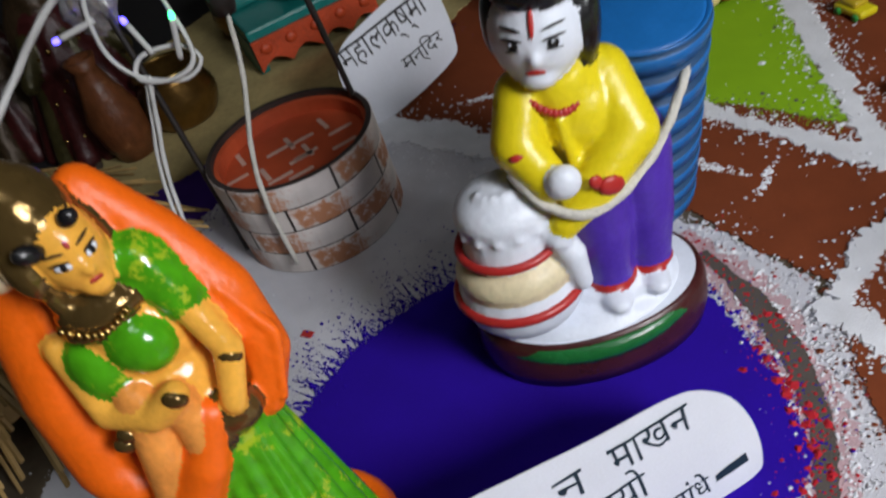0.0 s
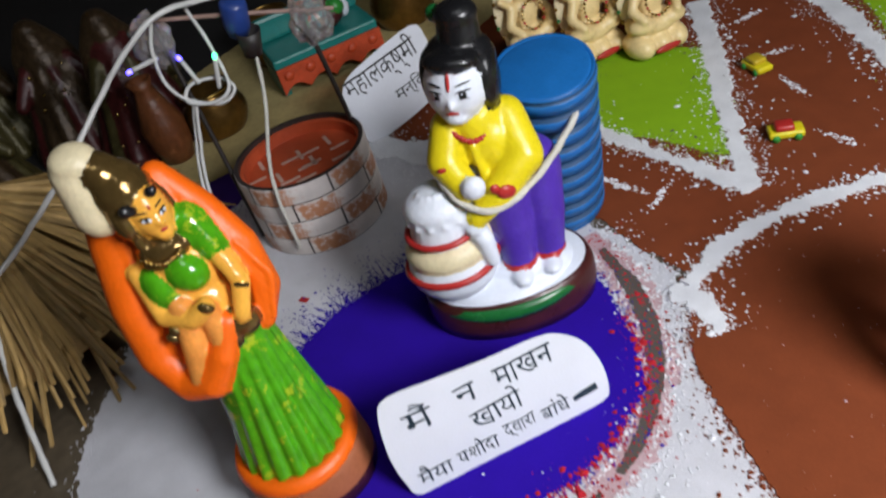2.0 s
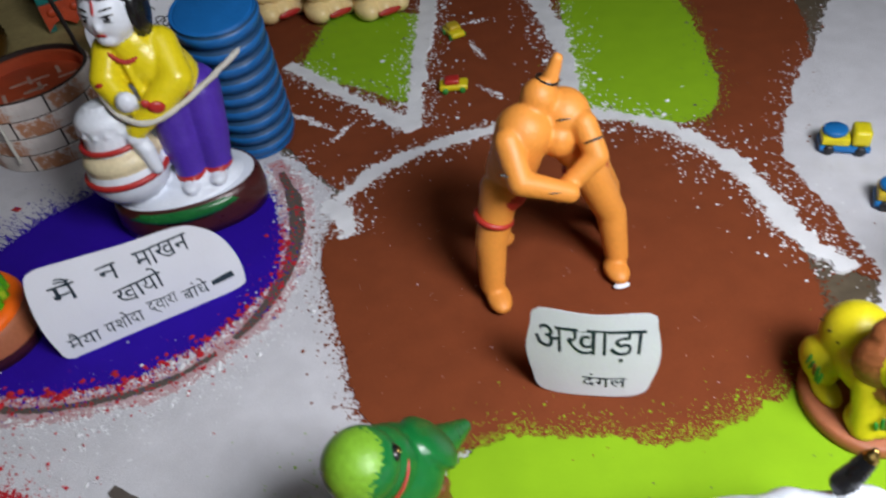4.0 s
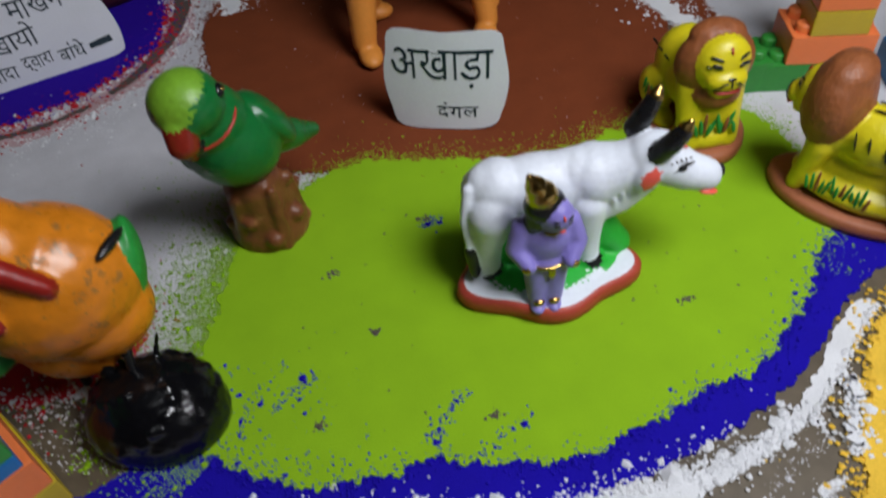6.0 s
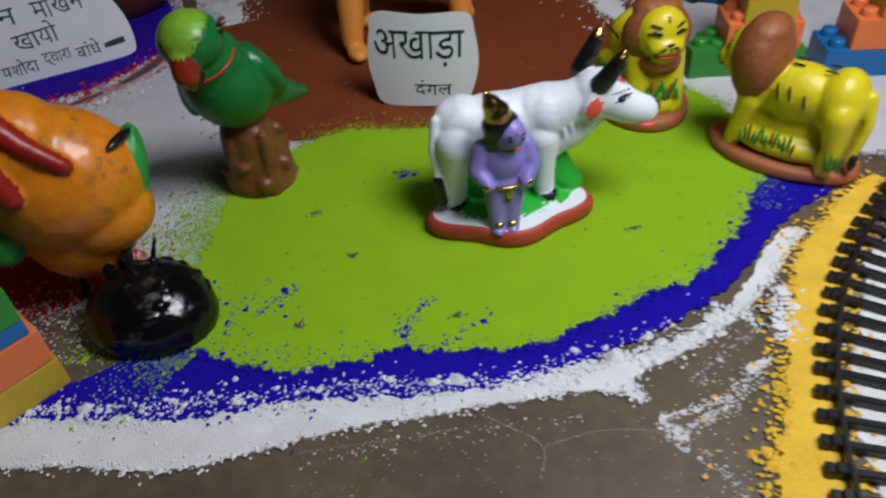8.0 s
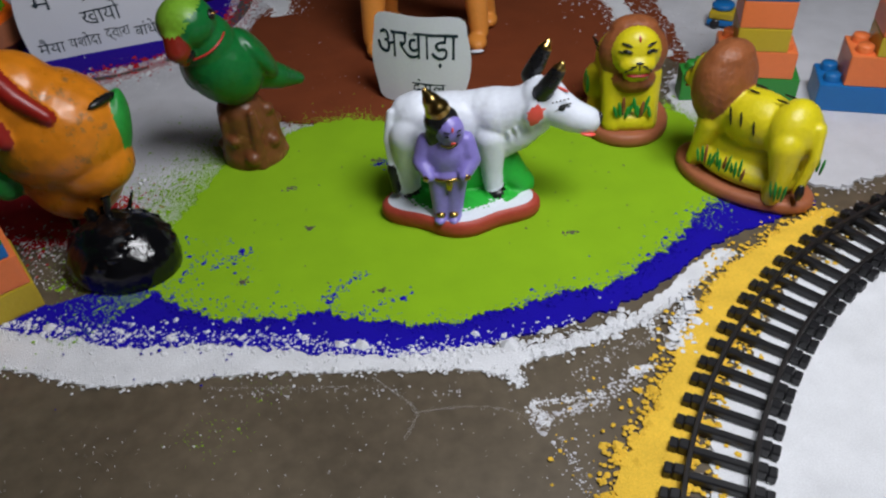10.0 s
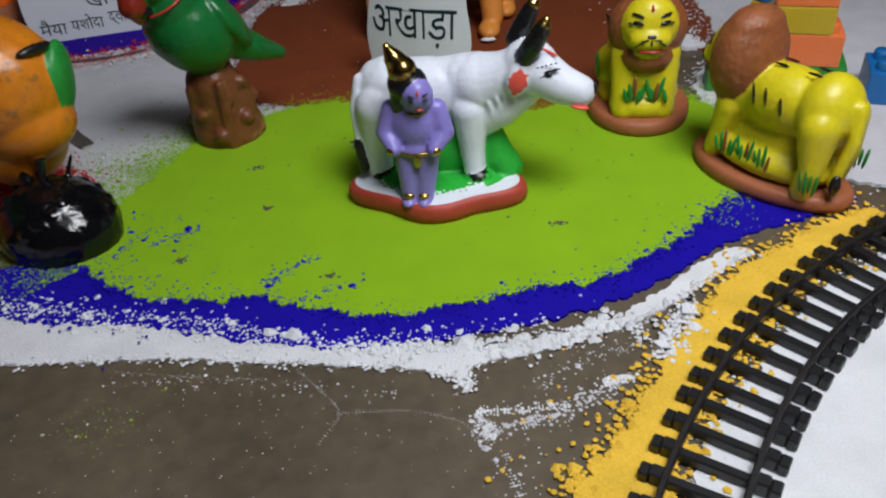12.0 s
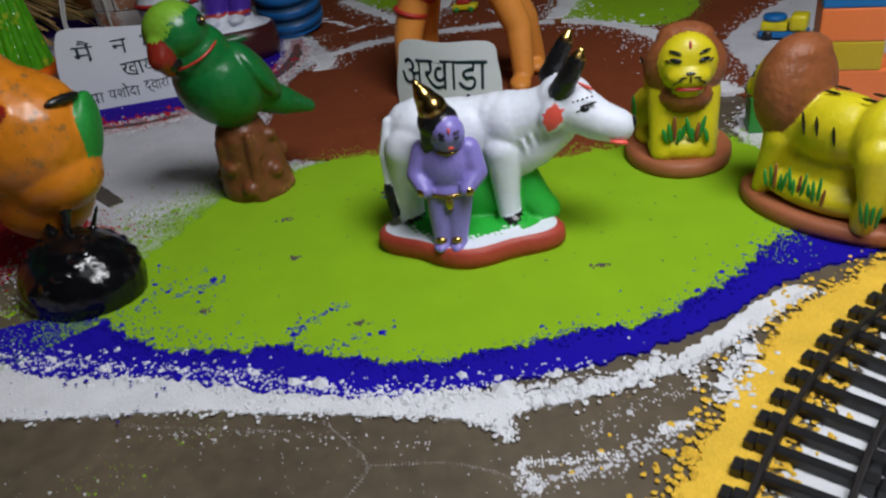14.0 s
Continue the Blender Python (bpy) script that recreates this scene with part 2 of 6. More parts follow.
LAWN = [(0.566, 0.042), (0.596, 0.021), (0.628, 0.016), (0.653, 0.017), (0.68, 0.007), (0.708, -0.003), (0.74, 0.002), (0.772, 0.010), (0.80, 0.013), (0.816, 0.022), (0.84, 0.037), (0.862, 0.057), (0.885, 0.080), (0.90, 0.12), (0.90, 0.165), (0.875, 0.195), (0.83, 0.190), (0.76, 0.180), (0.71, 0.196), (0.665, 0.214), (0.625, 0.200), (0.588, 0.168), (0.572, 0.13), (0.556, 0.09), (0.552, 0.062)]
g = ragged(spline(LAWN, True, 0.0006), 0.0045, 4)
BLUE = [(0.44, 0.045), (0.50, 0.026), (0.536, 0.013), (0.58, 0.005), (0.624, -0.004), (0.677, -0.015), (0.707, -0.019), (0.752, -0.014), (0.774, -0.010), (0.796, -0.005), (0.82, 0.006), (0.842, 0.021), (0.862, 0.035), (0.90, 0.050), (0.935, 0.062), (0.92, 0.085), (0.89, 0.10), (0.84, 0.06), (0.80, 0.04), (0.70, 0.03), (0.60, 0.05), (0.56, 0.055), (0.50, 0.048), (0.45, 0.066)]
bl = ragged(spline(BLUE, True, 0.0008), 0.003, 5)
RIM_LOW = [(0.34, 0.075), (0.44, 0.02), (0.50, 0.002), (0.545, -0.015), (0.581, -0.018), (0.617, -0.019), (0.676, -0.026), (0.717, -0.032), (0.736, -0.038), (0.744, -0.046), (0.748, -0.032), (0.772, -0.027), (0.794, -0.020), (0.816, -0.011), (0.834, 0.0), (0.857, 0.016), (0.874, 0.028)]
RIM_TOP = [(0.867, 0.032), (0.845, 0.020), (0.828, 0.006), (0.809, -0.009), (0.791, -0.015), (0.773, -0.020), (0.751, -0.021), (0.725, -0.019), (0.697, -0.018), (0.661, -0.008), (0.631, 0.002), (0.597, 0.008), (0.555, 0.017), (0.50, 0.032), (0.44, 0.06), (0.36, 0.11)]
RIM = RIM_LOW + RIM_TOP
r = ragged(spline(RIM, True), 0.0022, 6)
sheet("white_rim", r, 0.0008, M["p_white"], "thick white powder border along the lawn", category="powder")
sheet("blue_rim", bl, 0.0014, M["p_blue"], "ragged ultramarine blue powder band")
sheet("green_lawn", g, 0.0022, M["p_green"], "flat yellow-green powder lawn")
gs = spline(LAWN, True)
low = [p for p in spline(BLUE, True) if p.y < 0.045]
crest = spline(RIM_TOP[3:], False)
grains("white_rim_crumbs", along([p for p in low if p.x < 0.78], 700, 0.003, 0, -0.002) + along(crest, 1700, 0.0030, 0) + along(spline(RIM_LOW, False), 900, 0.0012, 0), M["p_white"], "white powder crumbs", size=(0.0003, 0.0011), z=0.0013)
grains("white_rim_clumps", along(crest, 300, 0.0034, 0, -0.001), M["p_white"], "larger soft clumps of white powder", size=(0.0011, 0.0026), z=0.0008)
grains("blue_rim_crumbs", along([p for p in gs if p.y < 0.09], 1500, 0.003, 0) + along([p for p in gs if p.y < 0.1 and p.x < 0.63], 700, 0.012, 0) + along([p for p in gs if p.x > 0.8 and p.y < 0.1], 160, 0.004, 0), M["p_blue"], "ultramarine crumbs over the lawn's edge", size=(0.0002, 0.0009), z=0.0021)
up = [p for p in gs if p.y > 0.15]
left = [p for p in gs if p.x < 0.61 and 0.045 < p.y]
grains("green_crumbs", along(up, 6500, 0.0055, 0) + along(left, 20000, 0.015, 0) + along([p for p in gs if p.x > 0.86], 1500, 0.005, 0), M["p_green"], "green grains fading over the lawn's edge", size=(0.0002, 0.0006), z=0.0018)
grains("lawn_flecks", inside([(0.6, 0.04), (0.7, 0.02), (0.84, 0.06), (0.86, 0.15), (0.7, 0.18), (0.62, 0.19)], 60), M["p_grey"], "dark bits strewn on the lawn", size=(0.0003, 0.0009), z=0.0022)
grains("lawn_stains", [(px + rng.gauss(0, 0.0018), py + rng.gauss(0, 0.0011)) for px, py in ((0.684, 0.028), (0.630, 0.132), (0.644, 0.088), (0.686, 0.154), (0.61, 0.046), (0.792, 0.058)) for _ in range(26)], M["p_grey"], "dark smudges where the floor shows through", size=(0.0003, 0.0011), z=0.0022)

for k, pts in enumerate(([(0.574, 0.052), (0.584, 0.070), (0.600, 0.086)], [(0.590, 0.060), (0.600, 0.068), (0.612, 0.072)], [(0.655, 0.022), (0.664, 0.034), (0.676, 0.044)], [(0.668, 0.010), (0.690, 0.020), (0.700, 0.022)], [(0.684, 0.148), (0.688, 0.152), (0.694, 0.149)])):
    grains("blue_smear", along(spline(pts, False), 60 + 25 * (k % 3), 0.0016, 0), M["p_blue"], "brushed smear of ultramarine on the lawn", size=(0.0003, 0.0011), z=0.0021)
grains("bare_patch_grains", inside([(0.47, 0.07), (0.53, 0.05), (0.57, 0.06), (0.55, 0.10), (0.48, 0.12)], 700), M["p_sheet"], "off-white grains thinly strewn on bare floor", size=(0.0002, 0.0007), z=0)
grains("bare_patch_green", inside([(0.50, 0.06), (0.56, 0.05), (0.57, 0.09), (0.52, 0.10)], 500), M["p_green"], "green grains thinly strewn on bare floor", size=(0.0003, 0.0010), z=0)

# violet-blue disc with its red, pink and grey rings
DISC = [(0.552, 0.45), (0.55, 0.411), (0.527, 0.376), (0.494, 0.352), (0.445, 0.336), (0.398, 0.338), (0.353, 0.350), (0.316, 0.385), (0.302, 0.44), (0.325, 0.505), (0.357, 0.539), (0.394, 0.557), (0.43, 0.570), (0.48, 0.572), (0.53, 0.548), (0.548, 0.50)]
RING = [(0.556, 0.545), (0.561, 0.526), (0.568, 0.476), (0.564, 0.429), (0.551, 0.395), (0.534, 0.366), (0.500, 0.336), (0.464, 0.323), (0.414, 0.324), (0.370, 0.333), (0.328, 0.359)]
disc = ragged(spline(DISC, True), 0.004, 7)
sheet("pink_ring", ragged(strip(RING, [0.016, 0.026, 0.024, 0.024, 0.022, 0.020, 0.022, 0.020]), 0.005, 8), 0.0010, M["p_pink"], "smeared pink and white powder ring round the violet disc")
sheet("grey_dash", ragged(strip(RING[1:6] + [(0.514, 0.346)], [0.005, 0.012, 0.012, 0.010, 0.008, 0.004]), 0.0016, 9), 0.0014, M["p_grey"], "bare grey stroke in the powder ring")
sheet("grey_dash", ragged(strip(RING[6:], [0.003, 0.005, 0.005, 0.004, 0.006]), 0.0016, 10), 0.0014, M["p_grey"], "bare grey stroke in the powder ring")
sheet("violet_disc", disc, 0.0018, M["p_purple"], "smooth violet-blue powder disc under the figures")
rim = spline(RING, False)
front = [p for p in disc if p.y < 0.46 and p.x > 0.36]
upper = [p for p in disc if p.y > 0.48 and p.x < 0.48]
grains("violet_grains", along(disc, 5000, 0.005, 0) + along(upper, 7000, 0.010, 0), M["p_purple"], "violet-blue grains round the disc", size=(0.0003, 0.0008), z=0.0014)
grains("red_grains", along(front, 900, 0.004, 0) + along(rim, 600, 0.008, 0), M["p_red"], "red powder flecks round the disc", size=(0.0004, 0.0013), z=0.0014)
grains("red_clumps", along(front, 70, 0.004, 0), M["p_red"], "larger red powder clumps on the disc's rim", size=(0.0020, 0.0042), z=0.0012)
grains("ring_white_grains", along(rim, 3000, 0.010, 0, 0.006), M["p_white"], "white powder flecks round the disc", size=(0.0003, 0.0012), z=0.0012)

# red corner and its grey stroke
RED = [(0.20, 0.40), (0.30, 0.335), (0.42, 0.235), (0.485, 0.172), (0.533, 0.132), (0.50, 0.10), (0.40, 0.13), (0.25, 0.22), (0.16, 0.33)]
rd = ragged(spline(RED, True), 0.004, 11)
sheet("red_corner", rd, 0.0011, M["p_red"], "deep red powder patch under the rooster")
grains("red_corner_grains", along(rd, 3000, 0.007, 0), M["p_red"], "loose red grains", z=0.0008)
grains("red_corner_white", along(rd, 3000, 0.008, 0), M["p_sheet"], "off-white grains strewn over the red", z=0.0011)
sheet("grey_stroke", ragged(strip([(0.235, 0.408), (0.302, 0.358), (0.345, 0.32)], [0.006, 0.012, 0.009]), 0.001, 12), 0.0015, M["p_grey"], "bare grey stroke beside the red patch")
sheet("grey_stroke", ragged(strip([(0.438, 0.253), (0.475, 0.215), (0.514, 0.176)], [0.006, 0.012, 0.009]), 0.001, 13), 0.0015, M["p_grey"], "bare grey stroke beside the red patch")

# lawns beyond the arena and the white powder lines
for nm, pts, sd in (("green_triangle", [(0.60, 0.705), (0.604, 0.685), (0.645, 0.64), (0.682, 0.596), (0.692, 0.61), (0.735, 0.752), (0.735, 0.77), (0.66, 0.812), (0.64, 0.80)], 21),
                    ("green_field", [(0.83, 0.535), (0.85, 0.49), (0.912, 0.458), (0.955, 0.505), (1.0, 0.66), (1.0, 0.78), (0.92, 0.80), (0.885, 0.71)], 22)):
    q = ragged(spline(pts, True), 0.003, sd)
    sheet(nm, q, 0.0020, M["p_green"], "yellow-green powder lawn on brown ground")
    grains("green_grains", along(q, 2500, 0.004, 0), M["p_green"], "loose green grains", z=0.0014, size=(0.0003, 0.0008))
    grains("grey_grains", along(q, 900, 0.006, 0), M["p_grey"], "dark grains at the lawn's edge", z=0.0020, size=(0.0003, 0.0009))


def white_line(pts, width, seed):
    p = strip(pts, width)
    q = ragged(p, 0.0058, seed)
    sheet("white_line", q, 0.0024 + 0.00008 * (seed - 30), M["p_white"], "thick hand-strewn white powder line")
    mid = spline(pts, False)
    wm = max(width) if isinstance(width, (list, tuple)) else width
    grains("white_line_crumbs", along(mid, int(len(mid) * 7), wm * 0.42, 0), M["p_white"], "clumps of white powder", size=(0.0004, 0.0014), z=0.0020)


white_line([(0.40, 0.775), (0.46, 0.715), (0.505, 0.66)], [0.03, 0.034, 0.02], 31)
white_line([(0.585, 0.715), (0.628, 0.637), (0.683, 0.545)], [0.014, 0.012, 0.012], 32)
white_line([(0.775, 0.86), (0.742, 0.745), (0.712, 0.65), (0.683, 0.545)], [0.020, 0.018, 0.015, 0.012], 33)
white_line([(0.875, 0.80), (0.855, 0.63), (0.822, 0.52)], [0.022, 0.018, 0.016], 34)
white_line([(0.602, 0.468), (0.645, 0.495), (0.70, 0.511), (0.765, 0.513), (0.82, 0.505)], [0.012, 0.010, 0.009, 0.012], 35)
white_line([(0.83, 0.503), (0.865, 0.478), (0.896, 0.43), (0.908, 0.37), (0.905, 0.31), (0.915, 0.265)], [0.008, 0.010, 0.016, 0.020, 0.012], 36)
white_line([(0.592, 0.47), (0.602, 0.445), (0.606, 0.42)], [0.012, 0.018, 0.003], 37)
grains("road_marks", [(px + u * math.cos(k * 1.7) * 2.2 - v * math.sin(k * 1.7) * 0.6, py + u * math.sin(k * 1.7) * 2.2 + v * math.cos(k * 1.7) * 0.6) for k, (px, py) in enumerate(((0.79, 0.72), (0.775, 0.66), (0.80, 0.80), (0.765, 0.575), (0.565, 0.625), (0.60, 0.59), (0.62, 0.565), (0.585, 0.61), (0.87, 0.40), (0.86, 0.41), (0.52, 0.735), (0.49, 0.76))) for u, v in [(rng.gauss(0, 0.0035) + 0.003 * math.sin(i * 0.4), rng.gauss(0, 0.003)) for i in range(60 + 25 * (k % 3))]], M["p_white"], "spilt white powder dabs on the brown ground", size=(0.0004, 0.0013), z=0.0012)

# the white ground inside the track, the white field with the toys, and the yellow verge
FIELD = [(0.955, 0.40), (0.940, 0.31), (0.930, 0.255), (0.900, 0.21), (0.895, 0.15), (0.92, 0.10), (0.95, 0.075), (1.02, 0.085), (1.3, 0.10), (1.5, 0.35), (1.2, 0.6), (1.06, 0.52)]
f = ragged(spline(FIELD, True, 0.002), 0.004, 41)
sheet("white_field", f, 0.0016, M["p_sheet"], "off-white powder field under the toys")
grains("white_field_edge", along(f, 3000, 0.006, 0), M["p_sheet"], "loose off-white grains", z=0.0012)
TC, TR = Vector((1.089, -0.254, 0)), 0.3150


def on_track(radius, a):
    return (TC.x + radius * math.cos(radians(a)), TC.y + radius * math.sin(radians(a)))


inner = [on_track(TR + 0.004, a) for a in range(60, 235, 6)] + [(0.9, -0.6), (1.3, -0.6), (1.5, -0.2), (1.35, 0.04)]
q = ragged(spline(inner, True, 0.002), 0.005, 42)
sheet("white_ground", q, 0.0007, M["p_white"], "smooth white powder ground inside the track")
grains("white_ground_edge", along(q, 5000, 0.009, 0), M["p_white"], "white grains between the sleepers", z=0.0006)
YELLOW = [on_track(TR + d, 116.7 + 0.868 * (a - 114)) for d, a in ((0.040, 208), (0.036, 190), (0.038, 175), (0.037, 160), (0.031, 147), (0.034, 134), (0.034, 124), (0.028, 114), (0.020, 116), (0.014, 130), (0.012, 145), (0.012, 160), (0.014, 175), (0.012, 190), (0.010, 208))]
y = ragged(spline(YELLOW, True), 0.004, 43)
sheet("yellow_verge", y, 0.0018, M["p_yellow"], "crumbly yellow powder verge beside the track")
grains("yellow_crumbs", along(y, 5000, 0.004, 0), M["p_yellow"], "yellow powder crumbs", size=(0.0004, 0.0016), z=0.0012)
grains("stray_crumbs", inside([(0.74, -0.12), (0.80, -0.08), (0.84, 0.0), (0.80, -0.01), (0.75, -0.05)], 26), M["p_yellow"], "stray yellow crumbs on bare floor", size=(0.0004, 0.0013), z=0)
for pts in ([(0.677, -0.029), (0.689, -0.042), (0.696, -0.053), (0.690, -0.066)], [(0.696, -0.052), (0.722, -0.053), (0.740, -0.059), (0.750, -0.069)], [(0.600, -0.024), (0.640, -0.030), (0.665, -0.033)]):
    grains("floor_crack", along(spline(pts, False), 420, 0.0003, 0), M["p_sheet"], "powder caught in a hairline floor crack", size=(0.00004, 0.00016), z=0)
for pts in ([(0.747, -0.055), (0.761, -0.055), (0.780, -0.054)], [(0.747, -0.056), (0.751, -0.068)], [(0.812, -0.026), (0.814, -0.014), (0.822, -0.002)], [(0.795, -0.044), (0.808, -0.042)]):
    grains("spilt_line", along(spline(pts, False), 110, 0.0010, 0), M["p_white"], "short spilt line of white powder", size=(0.0002, 0.0009), z=0)
grains("green_specks", [(px + rng.gauss(0, 0.009), py + rng.gauss(0, 0.007)) for px, py in ((0.629, -0.030), (0.61, -0.049), (0.60, -0.055)) for _ in range(40)], M["p_green"], "green specks on bare floor", size=(0.0001, 0.0004), z=0)
grains("faint_line", along(spline([(0.745, -0.066), (0.775, -0.058), (0.80, -0.045)], False), 260, 0.002, 0), M["p_sheet"], "faint scatter of white grains on bare floor", size=(0.0003, 0.0009), z=0)
white_line([(0.838, -0.002), (0.826, -0.02), (0.818, -0.035)], [0.006, 0.004, 0.003], 45)

# dusty scuffs on the bare floor
for i, pts in enumerate(([(0.60, -0.03), (0.66, -0.034), (0.72, -0.045)], [(0.755, -0.075), (0.760, -0.10), (0.757, -0.115)], [(0.77, -0.045), (0.79, -0.03), (0.81, -0.026)])):
    grains("floor_scuff", along(spline(pts, False), 110, 0.0022, 0), M["p_sheet"], "faint pale scuff of powder on bare floor", size=(0.0002, 0.0006), z=0)
grains("floor_dust", inside([(0.45, -0.06), (0.62, -0.15), (0.80, -0.15), (0.78, -0.04), (0.6, -0.03)], 420), M["p_sheet"], "fine pale dust on bare floor", size=(0.00015, 0.0004), z=0)

# Sheet added where the floor behind lies unlit; its black paints that darkness.
sheet("dark_floor_cloth", ragged(spline([(-0.9, 0.72), (-0.1, 0.74), (0.10, 0.80), (0.16, 0.95), (0.22, 1.12), (0.42, 1.27), (0.75, 1.22), (1.2, 1.3), (1.2, 2.2), (-0.9, 2.2)], True, 0.01), 0.004, 50), 0.0004, M["unlit_black"], "added black sheet standing for the unlit floor behind the idols", category="cloth")

# back: violet powder and the beige cloth
v = ragged(spline([(0.10, 0.62), (0.22, 0.70), (0.32, 0.79), (0.44, 0.83), (0.50, 0.90), (0.44, 0.92), (0.30, 0.86), (0.12, 0.80)], True), 0.006, 51)
sheet("violet_band", v, 0.0012, M["p_violet"], "dark violet powder band behind the well")
c = ragged(spline([(0.18, 0.80), (0.32, 0.84), (0.45, 0.88), (0.56, 0.98), (0.70, 1.15), (0.40, 1.25), (0.15, 1.05)], True), 0.003, 52)
sheet("beige_cloth", c, 0.0020, M["p_beige"], "beige cloth spread behind the well", category="cloth")
grains("violet_band_grains", along(v, 3500, 0.01, 0), M["p_violet"], "violet grains fading into the white", z=0.0008)


# ---- toy railway track ----
def railway():
    t = thing("railway_track", pose(TC.x, TC.y, 0), "curved black plastic toy railway track on white powder", "toy track")
    bm = box(-0.0205, 0.0205, -0.0019, 0.0019, 0.0, 0.0042, 0.0006, 1)
    for s in (-1, 1):
        box(s * 0.0150 - 0.0022, s * 0.0150 + 0.0022, -0.0026, 0.0026, 0.0, 0.0060, 0.0006, 1, bm)
        box(s * 0.0190 - 0.0018, s * 0.0190 + 0.0018, -0.0028, 0.0028, 0.0, 0.0050, 0.0006, 1, bm)
    me = bpy.data.meshes.new("sleeper")
    bm.to_mesh(me)
    bm.free()
    me.materials.append(M["track"])
    step = math.degrees(0.0118 / TR)
    for i in range(int(150 / step)):
        a = 62 + i * step
        o = new("sleeper", me)
        o.parent = t
        o.matrix_local = pose(0, 0, 0, 0, 0, a + rng.uniform(-0.12, 0.12)) @ Matrix.Translation((TR, 0, 0.0008))
    for d in (-0.0121, 0.0121):
        bm = bmesh.new()
        prof = [(-0.0011, 0.004), (-0.0011, 0.0078), (-0.0007, 0.0084), (0.0007, 0.0084), (0.0011, 0.0078), (0.0011, 0.004)]
        prev = None
        for k in range(121):
            a = radians(62 + 150 * k / 120)
            row = [bm.verts.new(((TR + d + u) * math.cos(a), (TR + d + u) * math.sin(a), h)) for u, h in prof]
            if prev:
                for j in range(len(prof)):
                    bm.faces.new((prev[j], prev[(j + 1) % 6], row[(j + 1) % 6], row[j]))
            prev = row
        bmesh.ops.recalc_face_normals(bm, faces=bm.faces)
        part("rail", bm, M["rail"], t)


railway()


# ---- paper name cards ----
def card(name, m, outline, bow, lines, label, ink):
    """A paper card bowed to stand; lines: (text, x, z, height, width, turn)."""
    t = thing(name, m, label, "sign")

    def bend(x, z, off=0.0):
        return Vector((x, -bow * (1 - (x / 0.06) ** 2) - off, z))
    path = spline(outline, True, 0.003)
    from mathutils.geometry import tessellate_polygon
    bm = bmesh.new()
    vs = [bm.verts.new((p.x, p.y, 0)) for p in path]
    bm.faces.new(vs)
    xs = [p.x for p in path]
    k = 24
    for i in range(1, k):
        x = min(xs) + (max(xs) - min(xs)) * i / k
        bmesh.ops.bisect_plane(bm, geom=bm.verts[:] + bm.edges[:] + bm.faces[:], plane_co=(x, 0, 0), plane_no=(1, 0, 0))
    for vtx in bm.verts:
        vtx.co = bend(vtx.co.x, vtx.co.y)
    ext = bmesh.ops.extrude_face_region(bm, geom=bm.faces[:])
    for vtx in ext["geom"]:
        if isinstance(vtx, bmesh.types.BMVert):
            vtx.co.y += 0.0004
    bmesh.ops.recalc_face_normals(bm, faces=bm.faces)
    part("paper", bm, M["paper"], t)
    for text, x, z, h, wd, turn in lines:
        cu = bpy.data.curves.new("text", "FONT")
        cu.body, cu.size, cu.resolution_u = text, 1.0, 3
        tmp = bpy.data.objects.new("text", cu)
        scene.collection.objects.link(tmp)
        dg = bpy.context.evaluated_depsgraph_get()
        me = bpy.data.meshes.new_from_object(tmp.evaluated_get(dg))
        bpy.data.objects.remove(tmp)
        if not len(me.vertices):
            continue
        co = np.array([vv.co for vv in me.vertices])
        lo, hi = co.min(0), co.max(0)
        ca, sa = math.cos(radians(turn)), math.sin(radians(turn))
        for vv in me.vertices:
            u = (vv.co.x - lo[0]) / (hi[0] - lo[0]) * wd
            s = (vv.co.y - lo[1]) / (hi[1] - lo[1]) * h
            u, s = u + 0.0011 * noise.noise(Vector((u * 150, s * 150, 7))), s + 0.0013 * noise.noise(Vector((u * 130, s * 110, x * 50)))
            vv.co = bend(x + u * ca - s * sa, z + u * sa + s * ca, 0.0003)
        me.materials.clear()
        me.materials.append(ink)
        o = new("writing", me)
        o.parent = t
    return t


def lean(origin, along_to, up_to):
    """A frame with x along the card's foot and z up its face."""
    o, u, v = Vector(origin), Vector(along_to) - Vector(origin), Vector(up_to) - Vector(origin)
    x = u.normalized()
    yy = v.cross(x).normalized()
    z = x.cross(yy)
    m = Matrix((x, yy, z)).transposed().to_4x4()
    return Matrix.Translation(o) @ m


